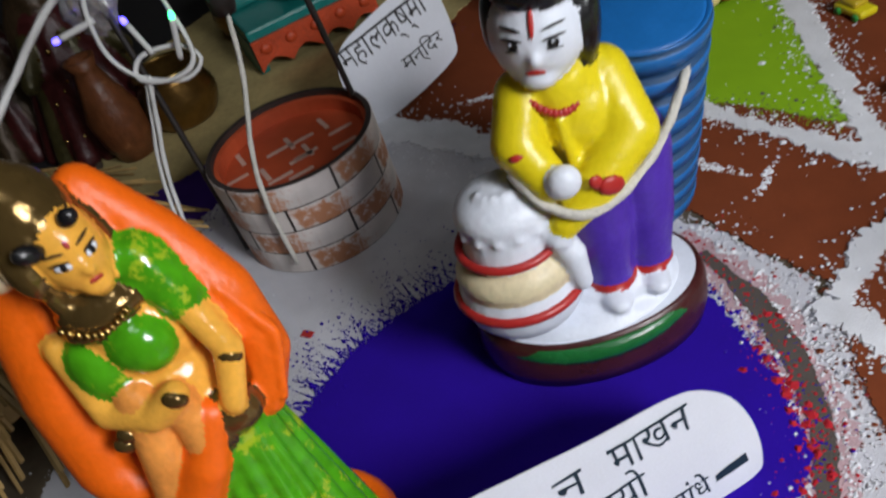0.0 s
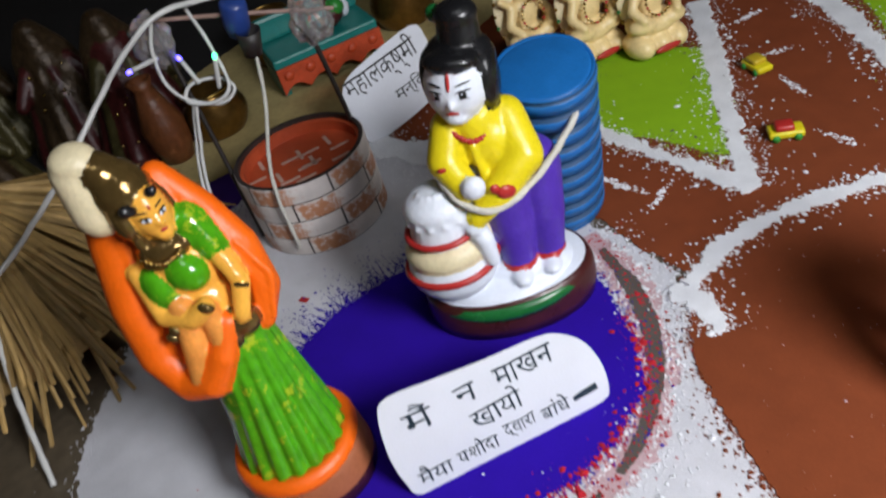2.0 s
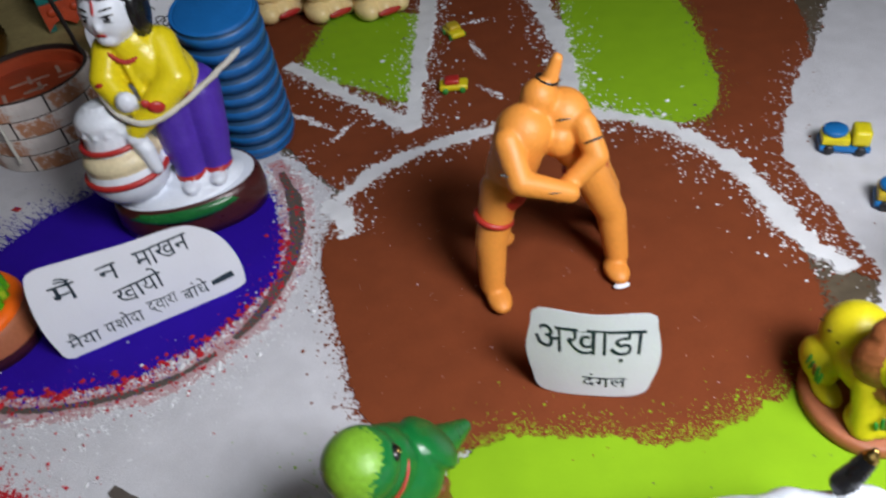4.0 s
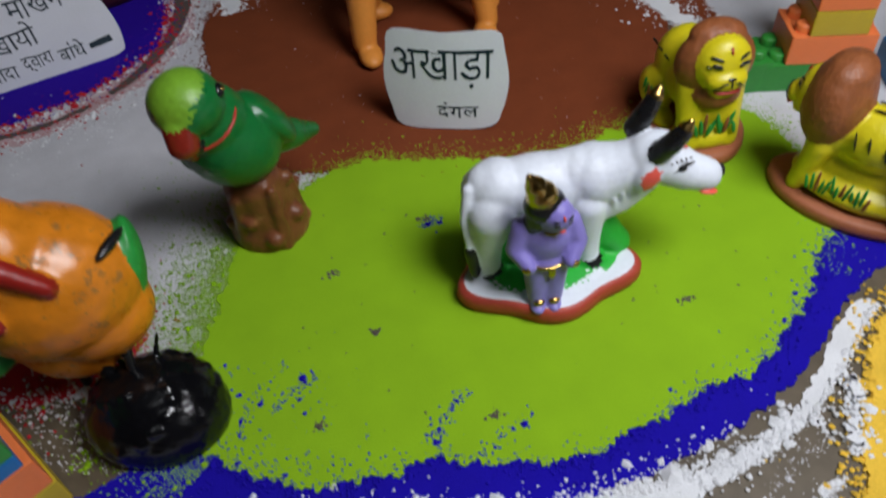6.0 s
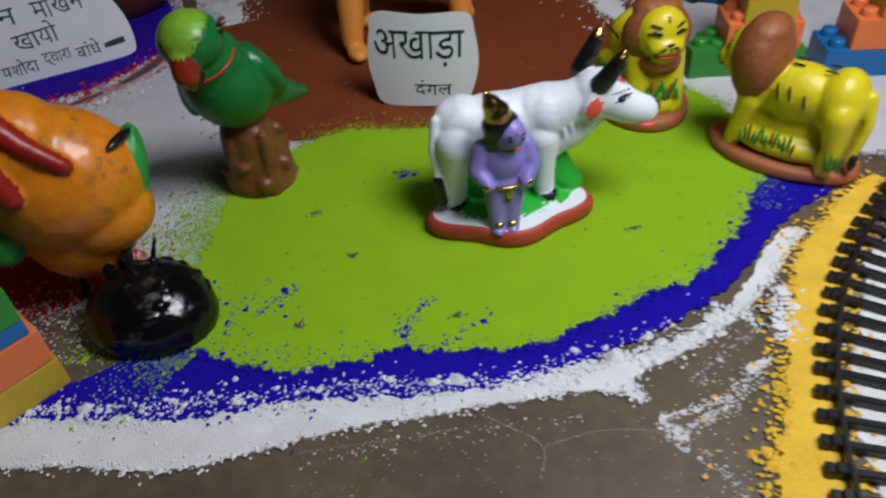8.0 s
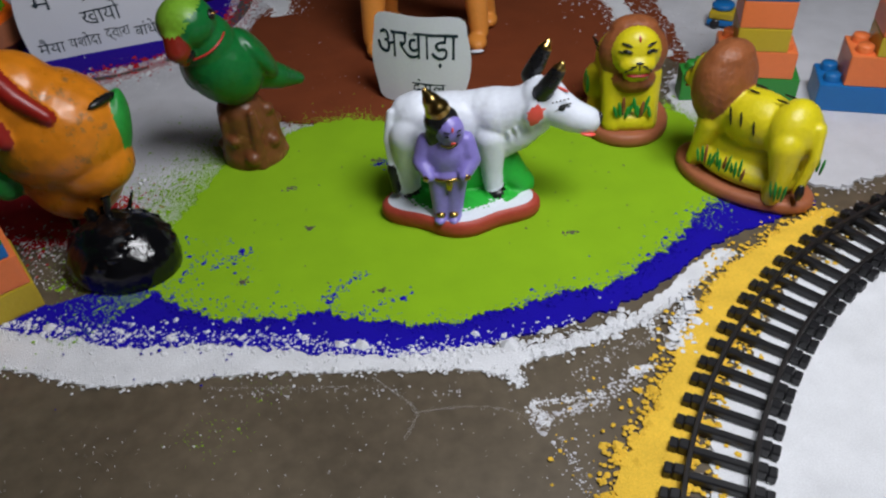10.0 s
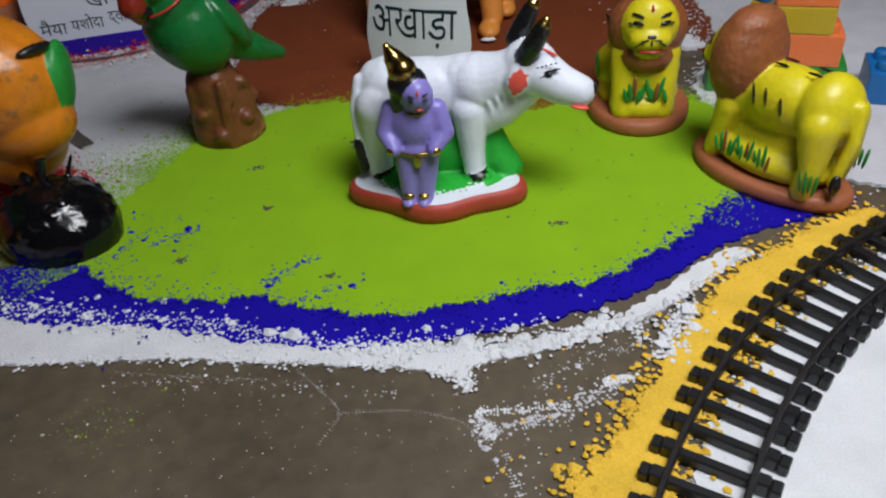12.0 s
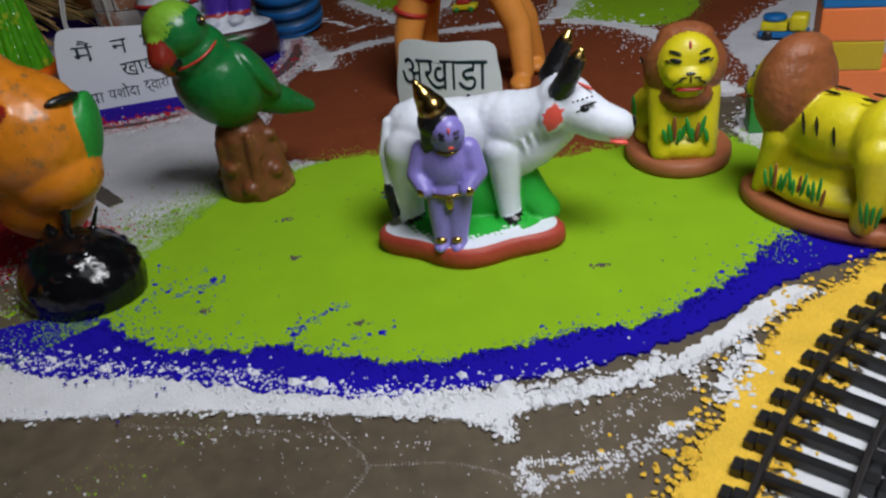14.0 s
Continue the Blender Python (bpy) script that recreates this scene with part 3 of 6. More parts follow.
card("arena_card", lean((0.7245, 0.2350, 0.002), (0.7505, 0.2230, 0.002), (0.7285, 0.2420, 0.064)),
     [(-0.028, 0), (0, -0.0005), (0.027, 0.001), (0.034, 0.012), (0.0375, 0.03), (0.035, 0.05), (0.030, 0.062), (0, 0.0615), (-0.030, 0.062), (-0.035, 0.048), (-0.0375, 0.03), (-0.034, 0.012)],
     0.012, [("अखाड़ा", -0.032, 0.027, 0.024, 0.061, 0), ("दंगल", -0.005, 0.007, 0.0105, 0.025, 0)], "white paper card with handwritten words standing on the arena", M["ink"])
card("butter_card", lean((0.4615, 0.3800, 0.002), (0.5225, 0.3945, 0.002), (0.4585, 0.3935, 0.048)),
     [(-0.0600, 0), (-0.030, 0), (0, 0), (0.030, 0), (0.0600, 0.001), (0.0660, 0.008), (0.0660, 0.026), (0.0600, 0.044), (0.0480, 0.056), (0.0340, 0.061), (0, 0.063), (-0.030, 0.066), (-0.0560, 0.068), (-0.0640, 0.060), (-0.0680, 0.034), (-0.0660, 0.012)],
     0.0, [("मैं", -0.053, 0.040, 0.017, 0.017, 0), ("न", -0.021, 0.043, 0.011, 0.013, 0), ("माखन", 0.004, 0.042, 0.012, 0.036, 2), ("खायो", -0.017, 0.023, 0.016, 0.032, 3), ("मैया", -0.058, 0.005, 0.012, 0.021, 0), ("यशोदा", -0.033, 0.006, 0.012, 0.026, 0), ("द्वारा", -0.002, 0.006, 0.011, 0.020, 1), ("बांधे", 0.022, 0.007, 0.012, 0.018, 2), ("▬▬", 0.043, 0.010, 0.004, 0.016, 3)], "white paper card with handwritten words leaning by the figure", M["ink"])
card("temple_card", lean((0.440, 0.790, 0.002), (0.480, 0.806, 0.002), (0.432, 0.805, 0.085)),
     [(-0.045, 0.006), (-0.03, -0.001), (0.04, 0.014), (0.053, 0.03), (0.052, 0.07), (0.04, 0.088), (-0.02, 0.076), (-0.045, 0.064), (-0.052, 0.04)],
     0.004, [("महालक्ष्मी", -0.043, 0.041, 0.032, 0.084, 9), ("मन्िदर", 0.002, 0.022, 0.019, 0.042, 10)], "white paper card with handwritten words near the idols", M["black_ink"])

# ---- painted clay, toys and fittings: materials ----


def paint(name, colour, **k):
    k = {"rough": 0.34, "vary": 0.12, "grain": 380.0, "bump": 0.22, "coarse": 85.0, **k}
    return material(name, colour, **k)


M.update({
    "white": paint("white_paint", (0.72, 0.76, 0.84), rough=0.45, vary=0.06, fleck=(0.5, 0.5, 0.56), fleck_at=0.73),
    "cream": paint("cream_paint", (0.72, 0.62, 0.40), rough=0.45, vary=0.14),
    "ivory": paint("ivory_paint", (0.78, 0.60, 0.29), rough=0.35, vary=0.15),
    "black": paint("black_paint", (0.008, 0.008, 0.009), rough=0.28),
    # The blue flecks are reflections on the mound, painted into its colour.
    "tar": material("glossy_black", (0.004, 0.004, 0.005), rough=0.14, vary=0.3, grain=110, bump=0.9, coarse=50, fleck=(0.008, 0.006, 0.10), fleck_at=0.66),
    "gold": material("gold_paint", (0.50, 0.33, 0.10), rough=0.24, metal=1.0, vary=0.25, grain=220, bump=0.3),
    "dull_gold": material("old_gold", (0.22, 0.12, 0.03), rough=0.3, metal=0.8, vary=0.35, grain=120, bump=0.6),
    "bronze": material("bronze_brown_hair", (0.20, 0.125, 0.04), rough=0.14, metal=0.7, vary=0.3, grain=160, bump=0.5),
    "lilac": paint("lilac_paint", (0.24, 0.20, 0.56), rough=0.36),
    "coral": paint("coral_red_paint", (0.80, 0.10, 0.07)),
    "base_red": paint("brick_red_base", (0.42, 0.055, 0.035), rough=0.5),
    "grass": paint("bright_green_paint", (0.02, 0.42, 0.04), rough=0.5),
    "lion": paint("lemon_yellow_paint", (0.66, 0.56, 0.012), rough=0.38, vary=0.1, fleck=(0.55, 0.42, 0.06), fleck_at=0.72),
    "mane": paint("chestnut_paint", (0.27, 0.085, 0.028), rough=0.45, vary=0.3, bump=0.7, grain=320),
    "terracotta": paint("terracotta_paint", (0.35, 0.11, 0.045), rough=0.55, vary=0.14),
    "leaf": paint("leaf_green_paint", (0.018, 0.26, 0.04), rough=0.45, vary=0.25),
    "parrot": paint("parrot_green_paint", (0.006, 0.135, 0.028), rough=0.30, vary=0.2, coarse=40),
    "lime": paint("lime_crown_paint", (0.17, 0.36, 0.025), rough=0.4, vary=0.2),
    "beak": paint("dark_red_beak", (0.20, 0.018, 0.010), rough=0.25, vary=0.25),
    "stump": paint("brown_stump", (0.16, 0.052, 0.018), rough=0.40, vary=0.35, grain=140, bump=0.9, fleck=(0.30, 0.13, 0.05), fleck_at=0.60),
    "hen": paint("orange_hen_paint", (0.60, 0.19, 0.010), rough=0.30, vary=0.16, fleck=(0.30, 0.13, 0.03), fleck_at=0.575, grain=170),
    "hen_red": paint("dark_red_comb", (0.25, 0.012, 0.008), rough=0.35),
    "skin_orange": paint("orange_clay", (0.72, 0.27, 0.045), rough=0.5, vary=0.08),
    "trunks": paint("red_cloth_paint", (0.42, 0.025, 0.015), rough=0.5),
    "drape": paint("bright_orange_paint", (0.90, 0.140, 0.004), rough=0.42, vary=0.1),
    "skirt": paint("green_skirt_paint", (0.07, 0.33, 0.008), rough=0.16, vary=0.35, coarse=55, fleck=(0.34, 0.46, 0.02), fleck_at=0.56, grain=130),
    "skin": paint("warm_skin_paint", (0.86, 0.42, 0.06), rough=0.14, vary=0.14),
    "sash": paint("peach_orange_paint", (0.80, 0.30, 0.06), rough=0.2, vary=0.2),
    "yellow": paint("yellow_shirt_paint", (0.74, 0.60, 0.012), rough=0.3, vary=0.08),
    "purple": paint("purple_trouser_paint", (0.075, 0.03, 0.36), rough=0.35, vary=0.16, fleck=(0.14, 0.09, 0.42), fleck_at=0.7),
    "red": paint("red_paint", (0.42, 0.025, 0.022), rough=0.35),
    "rim_green": paint("dark_green_paint", (0.012, 0.13, 0.03), rough=0.25, vary=0.25),
    "maroon": paint("maroon_paint", (0.055, 0.012, 0.012), rough=0.3, vary=0.3),
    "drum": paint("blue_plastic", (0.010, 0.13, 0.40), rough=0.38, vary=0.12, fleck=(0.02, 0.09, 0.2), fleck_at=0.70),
    # The drum's blue again, darkened to paint the shade in its grooves.
    "drum_shade": paint("shaded_blue_grooves", (0.008, 0.05, 0.13), rough=0.6),
    "rope": material("white_cotton_rope", (0.58, 0.56, 0.50), rough=0.9, vary=0.2, grain=500, bump=0.8),
    "brick": material("printed_brick_paper", (0.70, 0.64, 0.60), rough=0.5, vary=0.22, grain=45, bump=0.1, fleck=(0.50, 0.22, 0.11), fleck_at=0.57, piece=0.16, coarse=40),
    "mortar": material("black_print_line", (0.035, 0.025, 0.022), rough=0.6),
    "tape": material("red_printed_card", (0.52, 0.085, 0.03), rough=0.45, vary=0.2, fleck=(0.65, 0.40, 0.30), fleck_at=0.68, grain=60),
    "print_white": material("pale_print", (0.62, 0.42, 0.34), rough=0.5),
    "stick": material("dark_stick", (0.02, 0.016, 0.014), rough=0.5, vary=0.3),
    "bar": material("pinkish_wooden_stick", (0.34, 0.22, 0.18), rough=0.55, vary=0.2, grain=150),
    "cap": material("blue_cap", (0.02, 0.05, 0.22), rough=0.35, vary=0.2),
    "cable": material("white_cable", (0.60, 0.60, 0.58), rough=0.4, vary=0.08),
    "clear": material("clear_plastic", (0.85, 0.8, 0.8), rough=0.08, alpha=0.15, vary=0.05),
    "straw": material("dry_straw", (0.36, 0.23, 0.08), rough=0.6, vary=0.3, grain=120, bump=0.4, piece=0.4),
    "teal": paint("teal_paint", (0.010, 0.19, 0.17), rough=0.35, vary=0.2),
    "skirt_red": paint("orange_red_velvet", (0.50, 0.06, 0.015), rough=0.5, vary=0.3, bump=0.6),
    "cloth_dark": material("dark_glittery_cloth", (0.05, 0.03, 0.014), rough=0.4, metal=0.35, vary=0.6, grain=180, bump=1.0, fleck=(0.28, 0.2, 0.08), fleck_at=0.66),
    "cloth_maroon": material("maroon_glittery_cloth", (0.05, 0.008, 0.008), rough=0.4, vary=0.5, grain=150, bump=1.0),
    "cloth_olive": material("olive_brocade", (0.06, 0.05, 0.016), rough=0.4, metal=0.3, vary=0.5, grain=150, bump=1.0, fleck=(0.3, 0.25, 0.12), fleck_at=0.66),
    "b_orange": paint("orange_toy_plastic", (0.78, 0.19, 0.055), rough=0.36, vary=0.05),
    "b_yellow": paint("mustard_toy_plastic", (0.50, 0.36, 0.02), rough=0.36, vary=0.05),
    "b_blue": paint("blue_toy_plastic", (0.01, 0.14, 0.40), rough=0.36, vary=0.05),
    "b_green": paint("green_toy_plastic", (0.03, 0.24, 0.035), rough=0.36, vary=0.05),
    "led_blue": material("lit_blue_led", (0.05, 0.05, 0.9), rough=0.2, glow=(0.08, 0.06, 1.0, 6.0)),
    "led_green": material("lit_green_led", (0.05, 0.8, 0.2), rough=0.2, glow=(0.05, 1.0, 0.3, 4.0)),
})


# ---- figurines: rounded clay forms fused into one skin ----
class Figure:
    def __init__(self, voxel=0.0012, smooth=5):
        self.prims, self.paints, self.extra, self.voxel, self.smooth = [], [], [], voxel, smooth
        self.m = Matrix()

    def e(self, mat, c, r, rot=(0, 0, 0)):
        r = (r, r, r) if isinstance(r, (int, float)) else r
        self.prims.append(("e", mat, self.m @ pose(*c, *rot), Vector(r)))
        return self

    def t(self, mat, pts, radii):
        """A tapering limb through the given places."""
        for i in range(len(pts) - 1):
            self.prims.append(("t", mat, (self.m @ Vector(pts[i]), self.m @ Vector(pts[i + 1])), (radii[i], radii[i + 1])))
        return self

    def p(self, mat, c, r, rot=(0, 0, 0)):
        """A painted patch: the skin inside this ellipsoid takes the paint."""
        r = (r, r, r) if isinstance(r, (int, float)) else r
        self.paints.append((mat, self.m @ pose(*c, *rot), Vector(r)))
        return self

    def d(self, mat, c, r, rot=(0, 0, 0)):
        """A small raised dab of paint."""
        r = (r, r, r) if isinstance(r, (int, float)) else r
        self.extra.append(("e", mat, self.m @ pose(*c, *rot), Vector(r)))
        return self

    def ring(self, mat, c, radius, r, rot=(0, 0, 0), squash=1.0):
        self.extra.append(("r", mat, self.m @ pose(*c, *rot), (radius, r, squash)))
        return self

    def turn(self, at, rx=0, ry=0, rz=0):
        """What follows is turned about a place, as a head on its neck."""
        self.m = Matrix.Translation(at) @ pose(0, 0, 0, rx, ry, rz) @ Matrix.Translation(-Vector(at))
        return self

    def s(self, mat, c, r, x, z, size, tilt=0.0, lift=0.0002):
        """A brush stroke laid on the front of an ellipsoid, x and z from its middle."""
        k = max(0.05, 1 - (x / r[0]) ** 2 - (z / r[2]) ** 2)
        y = -r[1] * math.sqrt(k)
        n = Vector((x / r[0] ** 2, y / r[1] ** 2, z / r[2] ** 2)).normalized()
        q = Vector((0, -1, 0)).rotation_difference(n).to_matrix().to_4x4()
        at = Vector(c) + Vector((x, y, z)) + n * lift
        self.extra.append(("e", mat, self.m @ Matrix.Translation(at) @ q @ pose(0, 0, 0, 0, tilt, 0), Vector((size[0], 0.0006, size[1]))))
        return self

    def slab(self, outline, z0, z1, side, top_mat, band=None):
        self.extra.append(("s", side, outline, (z0, z1, top_mat, band)))
        return self

    def build(self, name, m, label, category, slant=None):
        bm = bmesh.new()
        for kind, mat, a, b in self.prims:
            if kind == "e":
                bmesh.ops.create_icosphere(bm, subdivisions=3, radius=1, matrix=a @ Matrix.Diagonal((*b, 1)))
            else:
                p, q = a
                for c, r in ((p, b[0]), (q, b[1])):
                    bmesh.ops.create_icosphere(bm, subdivisions=3, radius=r, matrix=Matrix.Translation(c))
                if (q - p).length > 1e-5:
                    rot = (q - p).to_track_quat("Z", "Y").to_matrix().to_4x4()
                    bmesh.ops.create_cone(bm, cap_ends=True, segments=20, radius1=b[0], radius2=b[1], depth=(q - p).length, matrix=Matrix.Translation((p + q) / 2) @ rot)
        src = bpy.data.meshes.new("clay")
        bm.to_mesh(src)
        bm.free()
        tmp = bpy.data.objects.new("clay", src)
        scene.collection.objects.link(tmp)
        md = tmp.modifiers.new("fuse", "REMESH")
        md.mode, md.voxel_size = "VOXEL", self.voxel
        sm = tmp.modifiers.new("soften", "SMOOTH")
        sm.factor, sm.iterations = 0.5, self.smooth
        dg = bpy.context.evaluated_depsgraph_get()
        me = bpy.data.meshes.new_from_object(tmp.evaluated_get(dg))
        bpy.data.objects.remove(tmp)
        me.materials.clear()
        n = len(me.polygons)
        cen = np.empty(n * 3)
        me.polygons.foreach_get("center", cen)
        cen = cen.reshape(-1, 3)
        keys = []
        best, pick = np.full(n, 1e9), np.zeros(n, int)

        def slot(mat):
            if mat not in keys:
                keys.append(mat)
            return keys.index(mat)
        for kind, mat, a, b in self.prims:
            if kind == "e":
                inv = np.array(a.inverted())
                loc = cen @ inv[:3, :3].T + inv[:3, 3]
                dist = (np.linalg.norm(loc / np.array(b), axis=1) - 1) * min(b)
            else:
                p, q = np.array(a[0]), np.array(a[1])
                v = q - p
                u = np.clip(((cen - p) @ v) / max(v @ v, 1e-12), 0, 1)
                dist = np.linalg.norm(cen - p - u[:, None] * v, axis=1) - (b[0] + (b[1] - b[0]) * u)
            k = slot(mat)
            hit = dist < best
            best[hit], pick[hit] = dist[hit], k
        for mat, a, r in self.paints:
            inv = np.array(a.inverted())
            loc = (cen @ inv[:3, :3].T + inv[:3, 3]) / np.array(r)
            edge = 0.07 * (np.sin(cen @ np.array([1900.0, 1300.0, 700.0])) + np.sin(cen @ np.array([-900.0, 1700.0, 1500.0])))
            pick[np.linalg.norm(loc, axis=1) + edge < 1] = slot(mat)
        bm = bmesh.new()
        bm.from_mesh(me)
        bm.faces.ensure_lookup_table()
        for f, k in zip(bm.faces, pick):
            f.material_index, f.smooth = int(k), True
        for kind, mat, a, b in self.extra:
            before = set(bm.faces)
            k = slot(mat)
            if kind == "e":
                bmesh.ops.create_icosphere(bm, subdivisions=2, radius=1, matrix=a @ Matrix.Diagonal((*b, 1)))
            elif kind == "r":
                R, r, sq = b
                rows = []
                for i in range(28):
                    an = i / 28 * 2 * math.pi
                    rows.append([bm.verts.new(a @ Vector(((R + r * math.cos(w)) * math.cos(an), (R + r * math.cos(w)) * math.sin(an) * sq, r * math.sin(w)))) for w in (0, 1.05, 2.09, 3.14, 4.19, 5.24)])
                for i in range(28):
                    for j in range(6):
                        bm.faces.new((rows[i][j], rows[(i + 1) % 28][j], rows[(i + 1) % 28][(j + 1) % 6], rows[i][(j + 1) % 6]))
            else:
                z0, z1, top_mat, band = b
                levels = [(1.0, z0), (1.03, z0 + (z1 - z0) * 0.3), (1.02, z0 + (z1 - z0) * 0.75), (0.98, z1 - 0.0006), (0.94, z1)]
                rows = [[bm.verts.new((p.x * s, p.y * s, z)) for p in a] for s, z in levels]
                nn = len(a)
                made = []
                for i in range(len(rows) - 1):
                    for j in range(nn):
                        f = bm.faces.new((rows[i][j], rows[i][(j + 1) % nn], rows[i + 1][(j + 1) % nn], rows[i + 1][j]))
                        made.append((f, band if band and i >= 1 else mat))
                made.append((bm.faces.new(rows[-1]), top_mat))
                bm.faces.new(rows[0][::-1])
            for f in set(bm.faces) - before:
                f.material_index, f.smooth = k, True
            if kind == "s":
                for f, mm in made:
                    f.material_index = slot(mm)
        bmesh.ops.recalc_face_normals(bm, faces=bm.faces)
        for kk in keys:
            me.materials.append(M[kk])
        bm.to_mesh(me)
        bm.free()
        if slant:
            for v in me.vertices:
                v.co.x += slant[0] * v.co.z
                v.co.y += slant[1] * v.co.z
        me.name = name
        ob = new(name, me)
        ob.matrix_world = m
        return tagged(ob, label, category)


def lobed(rx, ry, waves=()):
    """A plan outline: an ellipse with lobes; waves: (count, depth, phase in degrees)."""
    out = []
    for i in range(72):
        a = i / 72 * 2 * math.pi
        s = 1 + sum(dp * math.cos(k * a + radians(ph)) for k, dp, ph in waves)
        out.append(Vector((rx * s * math.cos(a), ry * s * math.sin(a), 0)))
    return out


def cow():
    f = Figure(0.0009, 5)
    W = "white"
    f.slab(lobed(0.0420, 0.0300, [(5, 0.080, 90), (2, 0.03, 0)]), 0, 0.0100, "base_red", "white")
    f.e(W, (-0.004, 0.010, 0.0520), (0.034, 0.0150, 0.0170)).e(W, (-0.022, 0.010, 0.0525), (0.0155, 0.0150, 0.0175)).e(W, (0.016, 0.009, 0.0525), (0.0160, 0.0135, 0.0185))
    f.t(W, [(-0.027, 0.010, 0.0585), (-0.006, 0.010, 0.0578), (0.014, 0.010, 0.0600)], [0.0100, 0.0100, 0.0100])
    for y in (0.000, 0.018):
        f.t(W, [(-0.0270, y, 0.048), (-0.0300, y, 0.028), (-0.0295, y, 0.012)], [0.0112, 0.0072, 0.0060])
        f.t(W, [(0.0180, y, 0.046), (0.0190, y - 0.002, 0.026), (0.0195, y - 0.003, 0.012)], [0.0092, 0.0060, 0.0052])
        f.e("black", (-0.0275, y - 0.0014, 0.0120), (0.0066, 0.0062, 0.0036)).e("black", (0.0210, y - 0.0044, 0.0120), (0.0070, 0.0060, 0.0038))
    f.t(W, [(0.022, 0.008, 0.0565), (0.034, 0.005, 0.0610), (0.043, 0.003, 0.0660)], [0.0150, 0.0118, 0.0102])
    f.t(W, [(0.021, 0.007, 0.0400), (0.033, 0.005, 0.0460), (0.044, 0.004, 0.0540)], [0.0112, 0.0105, 0.0085])
    for i in range(4):
        f.t(W, [(0.0300 + 0.0036 * i, -0.0040, 0.0430 + 0.0030 * i), (0.0280 + 0.0036 * i, -0.0060, 0.0520 + 0.0026 * i)], [0.0012, 0.0008])
    f.e(W, (0.0470, 0.002, 0.0675), (0.0135, 0.0112, 0.0122)).t(W, [(0.051, 0.001, 0.0650), (0.0610, -0.002, 0.0595), (0.0700, -0.0035, 0.0565)], [0.0112, 0.0092, 0.0078])
    f.d("black", (0.0772, -0.0045, 0.0585), (0.0012, 0.0028, 0.0032)).d("coral", (0.0705, -0.0098, 0.0515), (0.0044, 0.0022, 0.0010), (0, 8, 0))
    f.e(W, (0.0420, -0.0078, 0.0640), (0.0058, 0.0028, 0.0082), (0, 20, 0)).p("coral", (0.0420, -0.0110, 0.0640), (0.0042, 0.0050, 0.0068), (0, 20, 0))
    f.d("coral", (0.0565, -0.003, 0.0752), (0.0040, 0.0007, 0.0008), (0, 30, 0))
    f.d("black", (0.0558, -0.0094, 0.0672), (0.0022, 0.0010, 0.0014), (0, -12, 0)).d("black", (0.0572, -0.0088, 0.0690), (0.0044, 0.0010, 0.0005), (0, -14, 0)).d("black", (0.0530, -0.0094, 0.0664), (0.0020, 0.0008, 0.0004), (0, -25, 0))
    for i in range(5):
        f.d("black", (0.0510 + 0.0020 * i, -0.0085, 0.0704 + 0.0005 * i), (0.0006, 0.0006, 0.0004))
    for y, dx, dz in ((-0.005, 0.0, 0.0), (0.012, -0.005, 0.002)):
        f.t("black", [(0.0455 + dx, y, 0.0745 + dz), (0.0492 + dx, y * 1.15 - 0.002, 0.0815 + dz), (0.0525 + dx, y * 1.3 - 0.003, 0.0880 + dz)], [0.0050, 0.0048, 0.0040])
        f.t("gold", [(0.0532 + dx, y * 1.3 - 0.003, 0.0896 + dz), (0.0548 + dx, y * 1.35 - 0.003, 0.0930 + dz)], [0.0036, 0.0018])
    f.t(W, [(-0.036, 0.006, 0.060), (-0.0395, 0.001, 0.046), (-0.0380, -0.003, 0.032)], [0.0032, 0.0022, 0.0020])
    f.t("black", [(-0.0380, -0.003, 0.030), (-0.0368, -0.006, 0.016)], [0.0032, 0.0022])
    f.e("grass", (-0.003, 0.0080, 0.021), (0.027, 0.0105, 0.020)).t("grass", [(0.036, 0.006, 0.011), (0.031, 0.007, 0.017), (0.027, 0.008, 0.032)], [0.0080, 0.0088, 0.0060]).e("white", (0.0, 0.003, 0.0092), (0.0385, 0.0245, 0.0026))
    f.p("grass", (-0.003, -0.004, 0.0110), (0.0260, 0.0150, 0.0045)).p("grass", (0.031, 0.000, 0.011), (0.0100, 0.0140, 0.0045))
    # small standing figure leaning on the cow
    L = "lilac"
    for s in (-1, 1):
        f.t(L, [(-0.006 + s * 0.0046, -0.0185, 0.033), (-0.0065 + s * 0.0040, -0.0210, 0.020), (-0.007 + s * 0.0036, -0.0235, 0.0100)], [0.0066, 0.0054, 0.0042])
        f.e(L, (-0.0072 + s * 0.0038, -0.0258, 0.0098), (0.0038, 0.0052, 0.0024))
        f.t(L, [(-0.006 + s * 0.0105, -0.0160, 0.0545), (-0.006 + s * 0.0142, -0.0190, 0.0440), (-0.006 + s * 0.0095, -0.0260, 0.0385)], [0.0052, 0.0046, 0.0034])
        f.d("gold", (-0.006 + s * 0.0105, -0.0272, 0.0385), (0.0026, 0.0022, 0.0024)).d("gold", (-0.0070 + s * 0.0036, -0.0268, 0.0135), (0.0028, 0.0020, 0.0018))
    f.e(L, (-0.006, -0.0170, 0.0470), (0.0125, 0.0085, 0.0140)).e(L, (-0.006, -0.0180, 0.0350), (0.0108, 0.0080, 0.0080))
    f.ring("gold", (-0.006, -0.0180, 0.0368), 0.0100, 0.0010, (8, 0, 0), 0.84).d("gold", (-0.0050, -0.0262, 0.0325), (0.0020, 0.0012, 0.0042))
